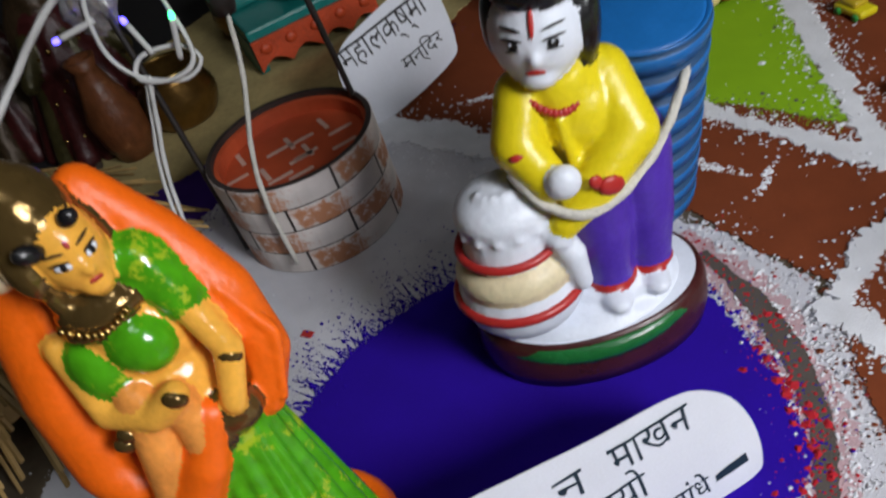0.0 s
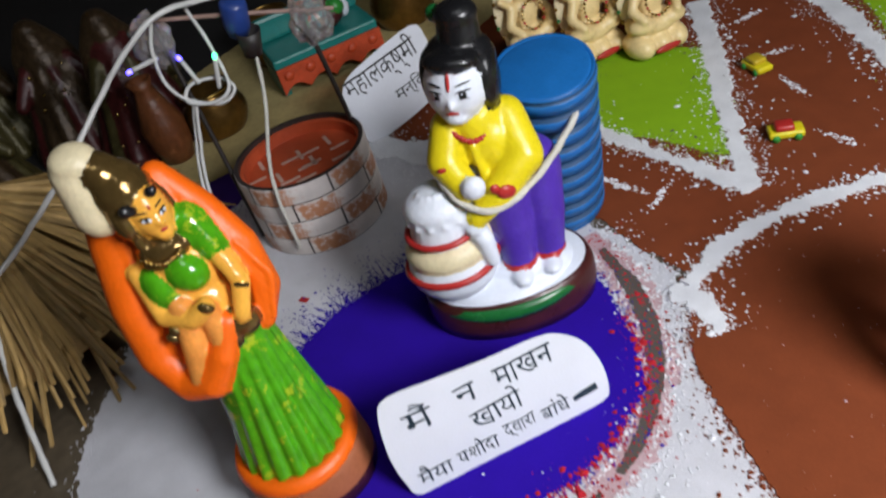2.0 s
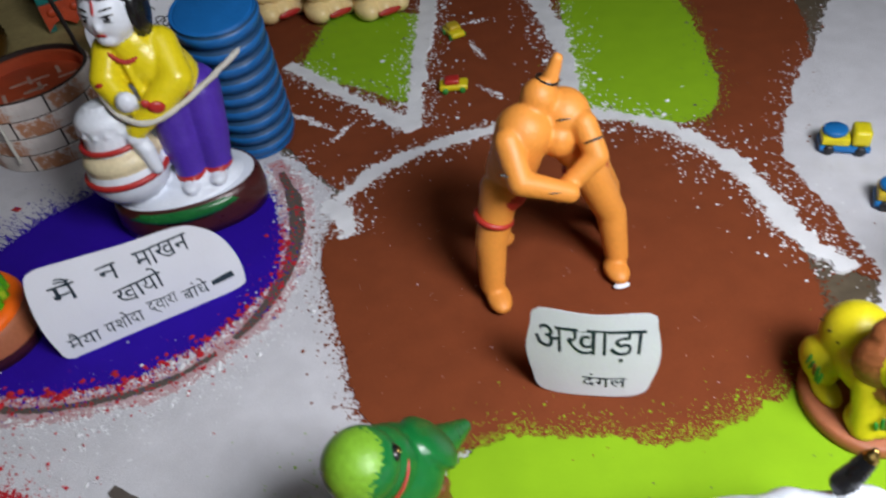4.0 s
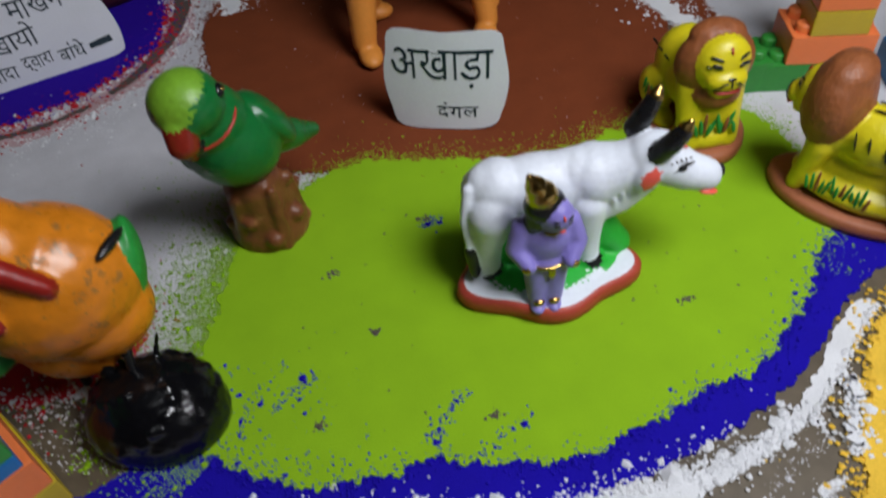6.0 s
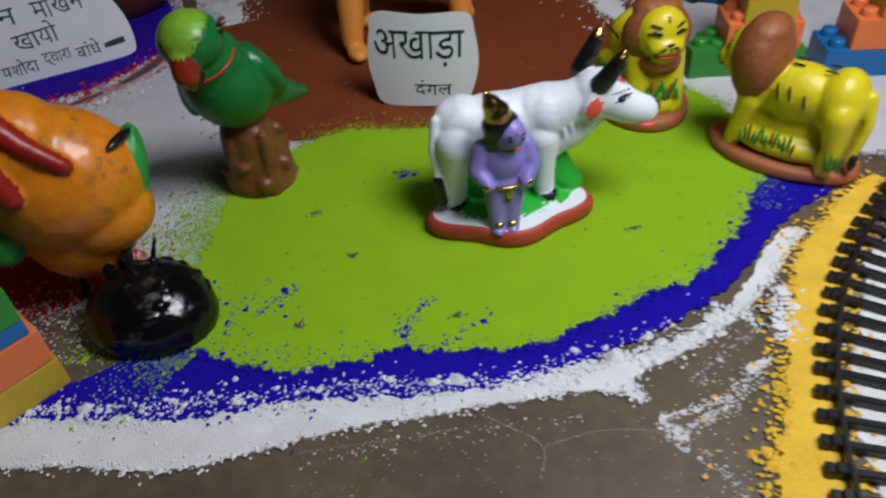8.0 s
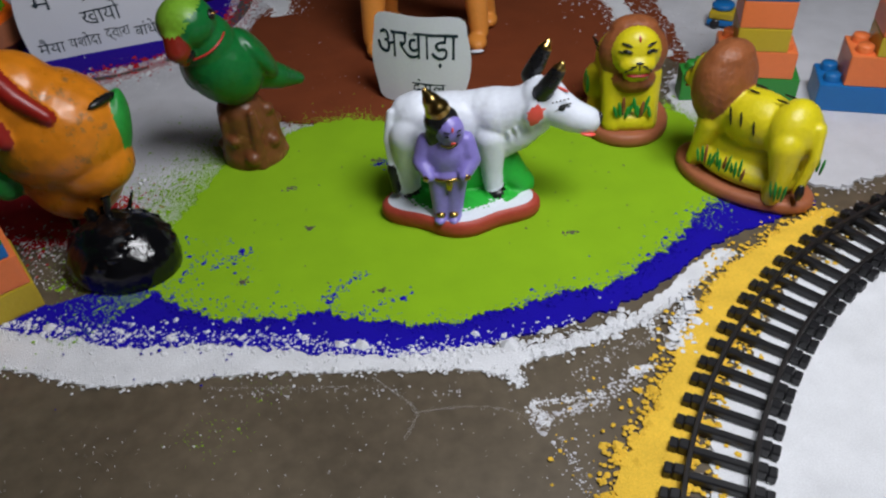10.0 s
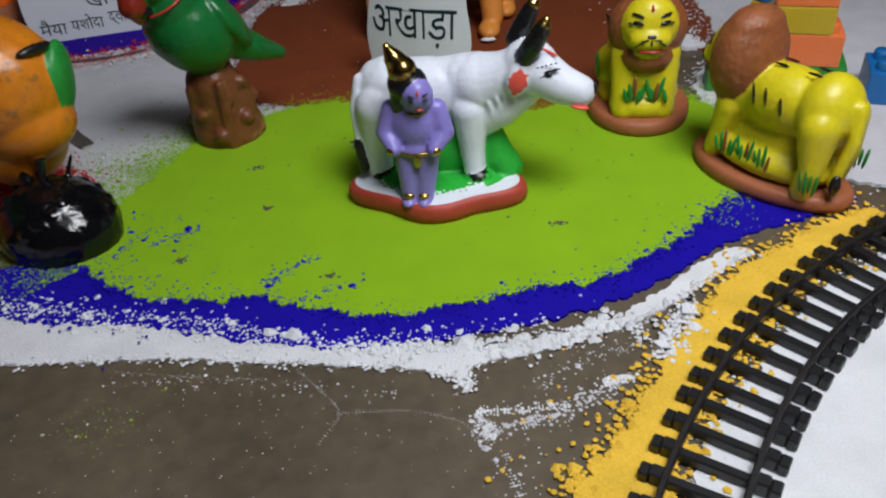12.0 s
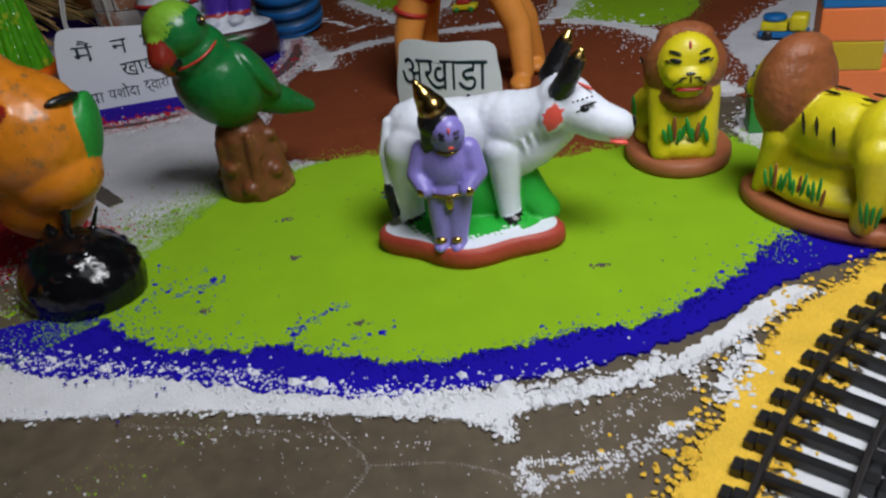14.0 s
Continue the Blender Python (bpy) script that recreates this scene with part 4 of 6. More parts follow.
    f.turn((-0.004, -0.018, 0.058), 8, 0, 8)
    hc, hr = (-0.0035, -0.0205, 0.0645), (0.0076, 0.0072, 0.0084)
    f.e(L, hc, hr).e("black", (-0.0075, -0.0160, 0.0680), (0.0094, 0.0082, 0.0084)).e("black", (-0.0120, -0.0170, 0.0610), (0.0042, 0.0052, 0.0088))
    f.t("gold", [(-0.0092, -0.0155, 0.0745), (-0.0120, -0.0150, 0.0800), (-0.0150, -0.0145, 0.0865)], [0.0068, 0.0048, 0.0018])
    f.ring("gold", (-0.0045, -0.0190, 0.0572), 0.0052, 0.0009, (12, 0, 0))
    for s in (-1, 1):
        f.s("black", hc, hr, 0.0006 + s * 0.0030, 0.0010, (0.0014, 0.0006)).s("black", hc, hr, 0.0006 + s * 0.0031, 0.0032, (0.0017, 0.0004), -s * 10)
    f.s("coral", hc, hr, 0.0008, -0.0040, (0.0015, 0.0008)).s("coral", hc, hr, 0.0006, 0.0044, (0.0006, 0.0014))
    return f.build("cow_figurine", pose(0.7340, 0.0950, 0.0022, 0, 0, -7), "painted white clay cow with a lilac figure on one red-edged base", "figurine")


def lion_face(f, c, r, mz, mr, m="black"):
    """Painted eyes and brow on the face, whisker strokes on the muzzle, a red mouth below."""
    for k in (-1, 1):
        f.s(m, c, r, k * r[0] * 0.46, r[2] * 0.26, (r[0] * 0.22, r[2] * 0.085), -k * 14).s(m, c, r, k * r[0] * 0.48, r[2] * 0.50, (r[0] * 0.26, r[2] * 0.055), -k * 20)
        f.s(m, c, r, k * r[0] * 0.70, r[2] * 0.22, (r[0] * 0.12, r[2] * 0.03), -k * 30)
        for i in range(3):
            f.s(m, mz, mr, k * mr[0] * (0.30 + 0.18 * i), mr[2] * (0.25 - 0.30 * i), (mr[0] * 0.20, mr[2] * 0.07), k * (10 + 22 * i))
    f.s(m, mz, mr, 0, mr[2] * 0.55, (mr[0] * 0.22, mr[2] * 0.16)).s(m, mz, mr, 0, mr[2] * 0.1, (mr[0] * 0.05, mr[2] * 0.34))
    f.s("red", c, r, 0, r[2] * 0.72, (r[0] * 0.05, r[2] * 0.13))
    f.d("red", (mz[0], mz[1] - mr[1] * 0.45, mz[2] - mr[2] * 0.92), (mr[0] * 0.66, mr[1] * 0.40, mr[2] * 0.20))


def tufts(f, places, m="leaf"):
    for i, (x, y, z, rz) in enumerate(places):
        f.d("mane" if i % 5 == 2 else m, (x, y, z), (0.0011, 0.0009, 0.0048 + 0.0012 * (i % 3)), (0, (i * 37 % 30) - 15, rz))


def lion_sitting():
    f = Figure(0.0011, 4)
    Y = "lion"
    f.slab(lobed(0.0235, 0.034, [(2, 0.04, 0)]), 0, 0.009, "terracotta", "terracotta")
    f.e(Y, (0, -0.016, 0.014), (0.0160, 0.0120, 0.010))
    for k in (-1, 1):
        f.t(Y, [(k * 0.008, -0.012, 0.044), (k * 0.0085, -0.017, 0.026), (k * 0.0085, -0.020, 0.012)], [0.0085, 0.0070, 0.0068])
        f.e(Y, (k * 0.013, 0.018, 0.022), (0.0085, 0.014, 0.014)).e(Y, (k * 0.014, 0.006, 0.011), (0.006, 0.012, 0.005))
    f.e(Y, (0, -0.014, 0.030), (0.0130, 0.0095, 0.018)).e("lion", (0, 0.002, 0.036), (0.0145, 0.022, 0.017)).e(Y, (0, 0.018, 0.040), (0.0155, 0.017, 0.021))
    f.e("mane", (0, -0.0105, 0.0580), (0.0185, 0.0135, 0.0205)).e("mane", (0, -0.0135, 0.0430), (0.0130, 0.0110, 0.012)).e("mane", (0, -0.008, 0.073), (0.0130, 0.0100, 0.0085))
    f.e("mane", (0, -0.0185, 0.0440), (0.0115, 0.0100, 0.0095))
    fc, fr, mc, mr = (0, -0.0185, 0.0620), (0.0128, 0.0100, 0.0165), (0, -0.0262, 0.0570), (0.0096, 0.0062, 0.0062)
    f.e(Y, fc, fr).e(Y, mc, mr).e(Y, (0, -0.0250, 0.0495), (0.0066, 0.0048, 0.0036))
    lion_face(f, fc, fr, mc, mr)
    tufts(f, [(-0.009 + 0.0020 * i, -0.0262 - 0.0008 * (i % 2), 0.0235 + 0.0022 * (i % 3), 0) for i in range(10)] + [(-0.0205, 0.004 + 0.003 * i, 0.026, 90) for i in range(5)])
    for i in range(3):
        f.d("black", (-0.0150, 0.008 + 0.008 * i, 0.050), (0.0007, 0.0006, 0.0050), (20, -30, 0))
    return f.build("lion_figurine", pose(0.854, 0.172, 0.002, 0, 0, -7) @ Matrix.Diagonal((1.17, 1.05, 0.96, 1)), "yellow painted clay lion with chestnut mane on a terracotta base", "figurine")


def lion_standing():
    f = Figure(0.0012, 4)
    Y = "lion"
    f.slab(lobed(0.0255, 0.049, [(2, 0.05, 180), (3, 0.03, 40)]), 0, 0.0075, "terracotta", "terracotta")
    f.e(Y, (0, 0.002, 0.014), (0.0205, 0.041, 0.010)).e(Y, (0, 0.0, 0.022), (0.0125, 0.034, 0.014))
    f.e(Y, (0, 0.004, 0.0435), (0.0165, 0.030, 0.0165)).e(Y, (0, 0.030, 0.0440), (0.0175, 0.0165, 0.0190)).e(Y, (0, -0.020, 0.044), (0.0155, 0.016, 0.018))
    for k in (-1, 1):
        f.t(Y, [(k * 0.0105, 0.034, 0.040), (k * 0.0140, 0.037, 0.022), (k * 0.0135, 0.034, 0.010)], [0.0110, 0.0068, 0.0064])
        f.t(Y, [(k * 0.0095, -0.024, 0.036), (k * 0.0110, -0.027, 0.022), (k * 0.0110, -0.030, 0.010)], [0.0090, 0.0066, 0.0062])
    f.t(Y, [(0, 0.046, 0.050), (0.004, 0.050, 0.036), (0.008, 0.047, 0.016)], [0.0042, 0.0034, 0.0032]).d("black", (0.009, 0.049, 0.016), (0.003, 0.003, 0.006))
    f.e("mane", (0, -0.026, 0.0570), (0.0225, 0.0190, 0.0255)).e("mane", (0, -0.0255, 0.0410), (0.0140, 0.0120, 0.014)).e("mane", (0, -0.025, 0.0730), (0.0165, 0.0140, 0.0095))
    f
    fc, fr, mc, mr = (0, -0.0400, 0.0580), (0.0122, 0.0095, 0.0140), (0, -0.0485, 0.0545), (0.0084, 0.0064, 0.0058)
    f.e(Y, fc, fr).e(Y, mc, mr).e(Y, (0, -0.0450, 0.0470), (0.0062, 0.0048, 0.0034))
    lion_face(f, fc, fr, mc, mr)
    for k in (-1, 1):
        for i, (yy, zz) in enumerate(((-0.006, 0.048), (0.002, 0.048), (0.012, 0.046))):
            f.d("black", (k * 0.0158, yy, zz), (0.0010, 0.0007, 0.0058 - 0.0006 * i), (k * 14, 0, 0))
        f.d("black", (k * 0.004, -0.001, 0.0603), (0.0006, 0.0050, 0.0007)).d("black", (k * 0.004, 0.020, 0.0606), (0.0006, 0.0050, 0.0007))
        tufts(f, [(k * (0.0195 - 0.0006 * (i % 2)), -0.022 + 0.0030 * i, 0.0180 + 0.0012 * (i % 3), 90) for i in range(13)] + [(k * 0.0200, 0.036 + 0.003 * i, 0.018, 90) for i in range(4)])
    return f.build("lion_figurine", pose(0.9015, 0.0905, 0.002, 0, 0, 213) @ Matrix.Diagonal((0.97, 0.83, 1, 1)), "yellow striped clay lion standing on a terracotta base", "figurine")


def parrot():
    f = Figure(0.0012, 4)
    G = "parrot"
    f.t("stump", [(0, 0.004, 0.004), (0, 0.003, 0.020), (-0.002, 0.0, 0.040)], [0.0225, 0.0190, 0.0160])
    for i in range(14):
        a = i * 2.4
        f.e("stump", ((0.0205 - 0.0004 * i) * math.cos(a), 0.003 + (0.0205 - 0.0004 * i) * math.sin(a), 0.004 + 0.0027 * i), 0.0036 + 0.0010 * (i % 3))
    for i in range(5):
        a = i * 1.26
        f.t("stump", [(0.0195 * math.cos(a), 0.004 + 0.0195 * math.sin(a), 0.002), (0.0165 * math.cos(a + 0.1), 0.0165 * math.sin(a + 0.1), 0.040 + 0.005 * math.sin(i * 2.1))], [0.0030 + 0.0018 * (i % 3), 0.0026 + 0.0010 * (i % 2)])
    f.turn((0, 0, 0.042), 0, -8, 0)
    f.e(G, (0.000, -0.006, 0.078), (0.0240, 0.0230, 0.0300), (14, -14, 0)).e(G, (-0.003, -0.012, 0.098), (0.0190, 0.0180, 0.0200))
    f.e(G, (-0.006, -0.020, 0.1160), (0.0172, 0.0172, 0.0170)).p("lime", (-0.009, -0.026, 0.1300), (0.0175, 0.0185, 0.0090)).p("lime", (-0.012, -0.036, 0.1220), (0.0110, 0.0080, 0.0070))
    f.t("beak", [(-0.0115, -0.0310, 0.1120), (-0.0130, -0.0350, 0.1050), (-0.0120, -0.0335, 0.0975)], [0.0078, 0.0070, 0.0038]).e("black", (-0.0100, -0.0330, 0.1000), (0.0050, 0.0050, 0.0040))
    f.ring("red", (-0.0048, -0.0160, 0.1030), 0.0176, 0.0008, (20, -8, 0))
    f.d("black", (0.0098, -0.0215, 0.1180), (0.0028, 0.0046, 0.0036)).d("gold", (0.0116, -0.0215, 0.1185), (0.0016, 0.0022, 0.0018))
    f.t(G, [(0.013, 0.006, 0.064), (0.025, 0.017, 0.051), (0.036, 0.027, 0.041)], [0.0125, 0.0092, 0.0045])
    f.e(G, (0.0205, 0.002, 0.078), (0.0075, 0.0170, 0.0230), (20, -20, 20)).e(G, (-0.0205, 0.006, 0.078), (0.0070, 0.0160, 0.0220), (20, 10, -10))
    for i in (1, 2, 5):
        f.d("white", (0.0215 * math.cos(i * 1.9), 0.004 + 0.0225 * math.sin(i * 1.9), 0.002 + (0.038 if i % 3 == 0 else 0)), (0.0026, 0.0016, 0.0011))
    return f.build("parrot_figurine", pose(0.605, 0.1745, 0.002) @ Matrix.Diagonal((0.96, 0.96, 0.90, 1)), "glossy green parrot with red beak perched on a brown stump", "figurine")


def rooster():
    f = Figure(0.0015, 5)
    O = "hen"
    f.e(O, (0, 0, 0.078), (0.0385, 0.033, 0.035), (0, 12, 0)).e(O, (-0.012, -0.004, 0.098), (0.027, 0.025, 0.028)).e(O, (-0.002, 0.002, 0.050), (0.029, 0.024, 0.030)).e(O, (0.012, -0.004, 0.058), (0.026, 0.023, 0.020))
    f.e("hen_red", (-0.030, -0.004, 0.126), (0.0165, 0.0165, 0.021))
    f.t("hen_red", [(-0.016, -0.016, 0.122), (-0.002, -0.024, 0.110), (0.011, -0.026, 0.098)], [0.0075, 0.0052, 0.0040]).t("hen_red", [(-0.026, -0.020, 0.124), (-0.019, -0.027, 0.104), (-0.014, -0.030, 0.090)], [0.0085, 0.0070, 0.0055])
    f.e("hen_red", (-0.030, -0.003, 0.146), (0.017, 0.005, 0.010)).e("black", (-0.034, -0.024, 0.130), (0.006, 0.008, 0.004))
    f.e("leaf", (0.034, 0.006, 0.076), (0.0060, 0.0150, 0.0200), (0, 10, 10)).d("black", (0.0335, -0.007, 0.0960), (0.0025, 0.010, 0.0022), (0, 30, -30))
    f.e("leaf", (-0.022, 0.020, 0.062), (0.022, 0.012, 0.018)).e("leaf", (-0.034, -0.008, 0.055), (0.010, 0.014, 0.012))
    f.t("black", [(0.020, -0.016, 0.046), (0.018, -0.022, 0.030)], [0.0030, 0.0020]).t("black", [(0.006, -0.014, 0.044), (0.006, -0.018, 0.000)], [0.0035, 0.0028]).t("black", [(-0.014, 0.004, 0.050), (-0.016, 0.006, 0.000)], [0.0035, 0.0028])
    return f.build("rooster_figurine", pose(0.5230, 0.0990, 0.0011, 0, 0, 0) @ Matrix.Diagonal((0.93, 0.93, 0.96, 1)), "big orange rooster with dark red wattles and green wings", "figurine")


def black_mound():
    f = Figure(0.0011, 3)
    f.e("tar", (0, 0, 0.010), (0.0285, 0.0265, 0.027)).e("tar", (0.004, -0.004, 0.008), (0.026, 0.024, 0.024))
    for i in range(26):
        a, b = i * 2.4, 0.25 + (i % 7) * 0.17
        f.e("tar", (0.0265 * math.cos(a) * math.cos(b), 0.0245 * math.sin(a) * math.cos(b), 0.010 + 0.0250 * math.sin(b)), 0.0032)
    for s in (-1, 1):
        f.t("tar", [(s * 0.006, 0.012, 0.032), (s * 0.010, 0.016, 0.044)], [0.0016, 0.0010])
    return f.build("black_mound", pose(0.5425, 0.0735, 0.0005) @ Matrix.Diagonal((1.07, 1.0, 0.90, 1)), "lumpy glossy black mound at the lawn's edge", "ornament")


def wrestlers():
    S = "skin_orange"
    f = Figure(0.0013, 4)
    # first man: left, bent forward to the right
    f.t(S, [(-0.043, -0.006, 0.012), (-0.040, 0.000, 0.044), (-0.030, 0.006, 0.080)], [0.0085, 0.0105, 0.0125]).e(S, (-0.041, -0.014, 0.006), (0.0085, 0.0140, 0.0062))
    f.t(S, [(-0.030, 0.045, 0.010), (-0.030, 0.034, 0.042), (-0.024, 0.014, 0.080)], [0.0080, 0.0105, 0.0130]).e(S, (-0.026, 0.042, 0.006), (0.0120, 0.0085, 0.0060))
    f.e("trunks", (-0.0275, 0.009, 0.0760), (0.0155, 0.0160, 0.0105), (0, 18, 0)).e(S, (-0.0225, 0.008, 0.094), (0.0150, 0.0135, 0.0150))
    f.t(S, [(-0.021, 0.006, 0.096), (-0.014, 0.004, 0.120)], [0.0150, 0.0170]).e(S, (-0.002, 0.010, 0.136), (0.0110, 0.0110, 0.0125))
    f.t(S, [(-0.026, -0.006, 0.122), (-0.024, -0.022, 0.104), (0.004, -0.026, 0.092)], [0.0085, 0.0078, 0.0062])
    f.t(S, [(-0.006, 0.016, 0.126), (0.016, 0.020, 0.116)], [0.0080, 0.0065])
    # second man: right, bent forward to the left
    f.t(S, [(0.044, -0.006, 0.012), (0.042, 0.002, 0.044), (0.026, 0.006, 0.082)], [0.0080, 0.0100, 0.0125]).e(S, (0.041, -0.014, 0.006), (0.0085, 0.0130, 0.0062))
    f.t(S, [(0.055, 0.036, 0.010), (0.048, 0.028, 0.044), (0.030, 0.014, 0.080)], [0.0080, 0.0100, 0.0125]).e(S, (0.055, 0.030, 0.006), (0.0085, 0.0130, 0.0060))
    f.e("trunks", (0.0265, 0.010, 0.0790), (0.0150, 0.0155, 0.0100), (0, -20, 0)).e(S, (0.022, 0.010, 0.096), (0.0145, 0.0135, 0.0145))
    f.t(S, [(0.021, 0.010, 0.098), (0.012, 0.010, 0.122)], [0.0150, 0.0165]).e(S, (0.006, 0.000, 0.112), (0.0105, 0.0105, 0.0115))
    f.t(S, [(0.020, -0.004, 0.122), (0.024, -0.016, 0.106), (0.000, -0.020, 0.088)], [0.0080, 0.0072, 0.0058])
    f.t(S, [(0.003, 0.012, 0.140), (0.010, 0.012, 0.158)], [0.0060, 0.0035])
    for x, y, z, a in ((-0.030, -0.021, 0.110, 20), (-0.006, -0.030, 0.098, 10), (0.022, -0.016, 0.118, -10), (0.010, -0.004, 0.128, 0)):
        f.d("black", (x, y, z), (0.0065, 0.0012, 0.0007), (0, a, 0))
    f.ring("black", (0.004, 0.012, 0.146), 0.0062, 0.0009, (0, 20, 0)).ring("trunks", (-0.036, 0.003, 0.062), 0.0112, 0.0022, (0, 18, 0)).d("white", (0.040, -0.026, 0.003), (0.0060, 0.0030, 0.0012)).ring("black", (0.006, -0.022, 0.090), 0.0060, 0.0012, (0, 90, 0))
    return f.build("wrestling_pair_figurine", pose(0.733, 0.326, 0.0016, 0, 0, -2), "two orange clay wrestlers in red trunks locked together", "figurine")


def milkmaid():
    f = Figure(0.0012, 5)
    f.slab(lobed(0.0425, 0.0405, [(2, 0.02, 30)]), 0, 0.030, "maroon", "drape", "terracotta")
    f.ring("drape", (0, 0, 0.0285), 0.0372, 0.0062)
    f.t("skirt", [(0, 0, 0.028), (0.004, 0, 0.075), (0.014, -0.002, 0.124)], [0.0345, 0.0270, 0.0185])
    for i in range(18):
        a = i / 18 * 2 * math.pi
        f.t("skirt", [(0.0325 * math.cos(a), 0.0325 * math.sin(a), 0.030), (0.013 + 0.0180 * math.cos(a + 0.12), -0.002 + 0.0180 * math.sin(a + 0.12), 0.118)], [0.0048, 0.0020])
    f.e("skin", (0.010, -0.003, 0.140), (0.0190, 0.0150, 0.024)).e("skin", (0.009, -0.001, 0.168), (0.0205, 0.0150, 0.022))
    # the drape: a broad fall from the hood, its hem carried round to the waist
    f.t("drape", [(-0.006, 0.010, 0.222), (-0.020, 0.008, 0.185), (-0.030, 0.002, 0.150), (-0.033, -0.004, 0.120), (-0.024, -0.012, 0.104), (-0.008, -0.020, 0.106), (0.008, -0.022, 0.122), (0.020, -0.018, 0.138)], [0.0110, 0.0135, 0.0145, 0.0140, 0.0125, 0.0105, 0.0080, 0.0050])
    f.t("drape", [(-0.010, 0.010, 0.205), (-0.018, 0.006, 0.160), (-0.020, -0.002, 0.116)], [0.0120, 0.0140, 0.0135])
    f.t("drape", [(0.022, 0.012, 0.212), (0.034, 0.010, 0.190), (0.043, 0.006, 0.166), (0.043, 0.002, 0.142), (0.034, -0.004, 0.124)], [0.0080, 0.0092, 0.0098, 0.0092, 0.0060])
    f.e("drape", (0.008, 0.013, 0.165), (0.036, 0.0085, 0.052))
    for i in range(3):
        f.t("drape", [(0.034 + 0.0050 * i, 0.000 - 0.001 * i, 0.184 - 0.006 * i), (0.041 + 0.0052 * i, -0.003, 0.150), (0.033 + 0.0040 * i, -0.008, 0.126)], [0.0020, 0.0026, 0.0018])
    f.t("sash", [(0.002, -0.016, 0.152), (-0.004, -0.020, 0.130), (-0.012, -0.022, 0.112)], [0.0070, 0.0075, 0.0060]).t("sash", [(0.014, -0.017, 0.148), (0.012, -0.021, 0.128)], [0.0065, 0.0060])
    # blouse, necklace and belt
    f.e("skirt", (0.0150, -0.0115, 0.1690), (0.0112, 0.0090, 0.0108)).e("skirt", (-0.0030, -0.0105, 0.1640), (0.0095, 0.0085, 0.0130)).t("skirt", [(0.028, 0.000, 0.1900), (0.033, -0.004, 0.1750)], [0.0098, 0.0080])
    f.e("bronze", (0.0105, -0.0080, 0.1845), (0.0150, 0.0095, 0.0070)).e("bronze", (0.0050, -0.0130, 0.1800), (0.0080, 0.0045, 0.0040)).e("bronze", (0.0240, -0.0130, 0.1330), (0.0120, 0.0085, 0.0095)).e("bronze", (0.0160, -0.0175, 0.1270), (0.0070, 0.0050, 0.0060))
    # arms folded to the waist
    f.t("skin", [(0.034, -0.006, 0.172), (0.038, -0.011, 0.156), (0.030, -0.018, 0.140)], [0.0062, 0.0054, 0.0046]).t("skin", [(-0.012, -0.006, 0.172), (-0.010, -0.016, 0.150), (0.006, -0.022, 0.148), (0.018, -0.022, 0.154)], [0.0062, 0.0054, 0.0050, 0.0046])
    for x, y, z in ((0.0180, -0.0245, 0.1540), (-0.0060, -0.0215, 0.1440), (0.0380, -0.0140, 0.1550), (-0.0110, -0.0200, 0.1390)):
        f.d("bronze", (x, y, z), (0.0044, 0.0030, 0.0034), (20, 30, 10))
    for i in range(11):
        f.d("gold", (0.000 + 0.0022 * i, -0.0165 - 0.0016 * math.sin(i / 10 * 3.14), 0.1850 - 0.0040 * math.sin(i / 10 * 3.14)), 0.0013)
    f.t("skin", [(0.010, -0.001, 0.184), (0.012, -0.003, 0.196)], [0.0082, 0.0080])
    # head with bronze hair, under a cream hood
    f.turn((0.011, -0.002, 0.194), 6, 0, 34)
    f.m = f.m @ Matrix.Translation((0.011, -0.002, 0.194)) @ Matrix.Scale(0.92, 4) @ Matrix.Translation((-0.011, 0.002, -0.194))
    hc, hr = (0.012, -0.0085, 0.2080), (0.0124, 0.0128, 0.0172)
    f.e("skin", hc, hr).e("skin", (0.0122, -0.0208, 0.2055), (0.0024, 0.0030, 0.0036)).e("skin", (0.012, -0.0160, 0.1965), (0.0060, 0.0050, 0.0045))
    f.e("bronze", (0.008, 0.000, 0.2190), (0.0168, 0.0165, 0.0190)).e("bronze", (0.004, 0.002, 0.2330), (0.0120, 0.0120, 0.0110)).e("bronze", (-0.0030, -0.007, 0.2080), (0.0058, 0.0080, 0.0120)).e("bronze", (0.0230, -0.003, 0.2030), (0.0044, 0.0066, 0.0120)).e("bronze", (-0.0020, -0.007, 0.1930), (0.0034, 0.0040, 0.0080))
    f.t("cream", [(-0.009, 0.008, 0.212), (-0.006, 0.010, 0.234)], [0.0125, 0.0120]).e("cream", (-0.003, 0.008, 0.2420), (0.0130, 0.0120, 0.0085))
    for k in (-1, 1):
        f.s("white", hc, hr, k * 0.0052, 0.0010, (0.0030, 0.0013), -k * 6).s("black", hc, hr, k * 0.0050, 0.0010, (0.0014, 0.0014), 0, 0.0004).s("black", hc, hr, k * 0.0054, 0.0026, (0.0036, 0.0005), -k * 6, 0.0004).s("black", hc, hr, k * 0.0054, 0.0056, (0.0038, 0.0005), -k * 8)
    f.s("red", hc, hr, 0.0002, -0.0082, (0.0027, 0.0012)).s("red", hc, hr, 0, 0.0068, (0.0009, 0.0014)).d("black", (0.002, -0.0185, 0.2180), (0.0056, 0.0030, 0.0036), (20, 30, 20)).d("black", (0.018, -0.0190, 0.2210), (0.0040, 0.0028, 0.0030), (20, -30, -20))
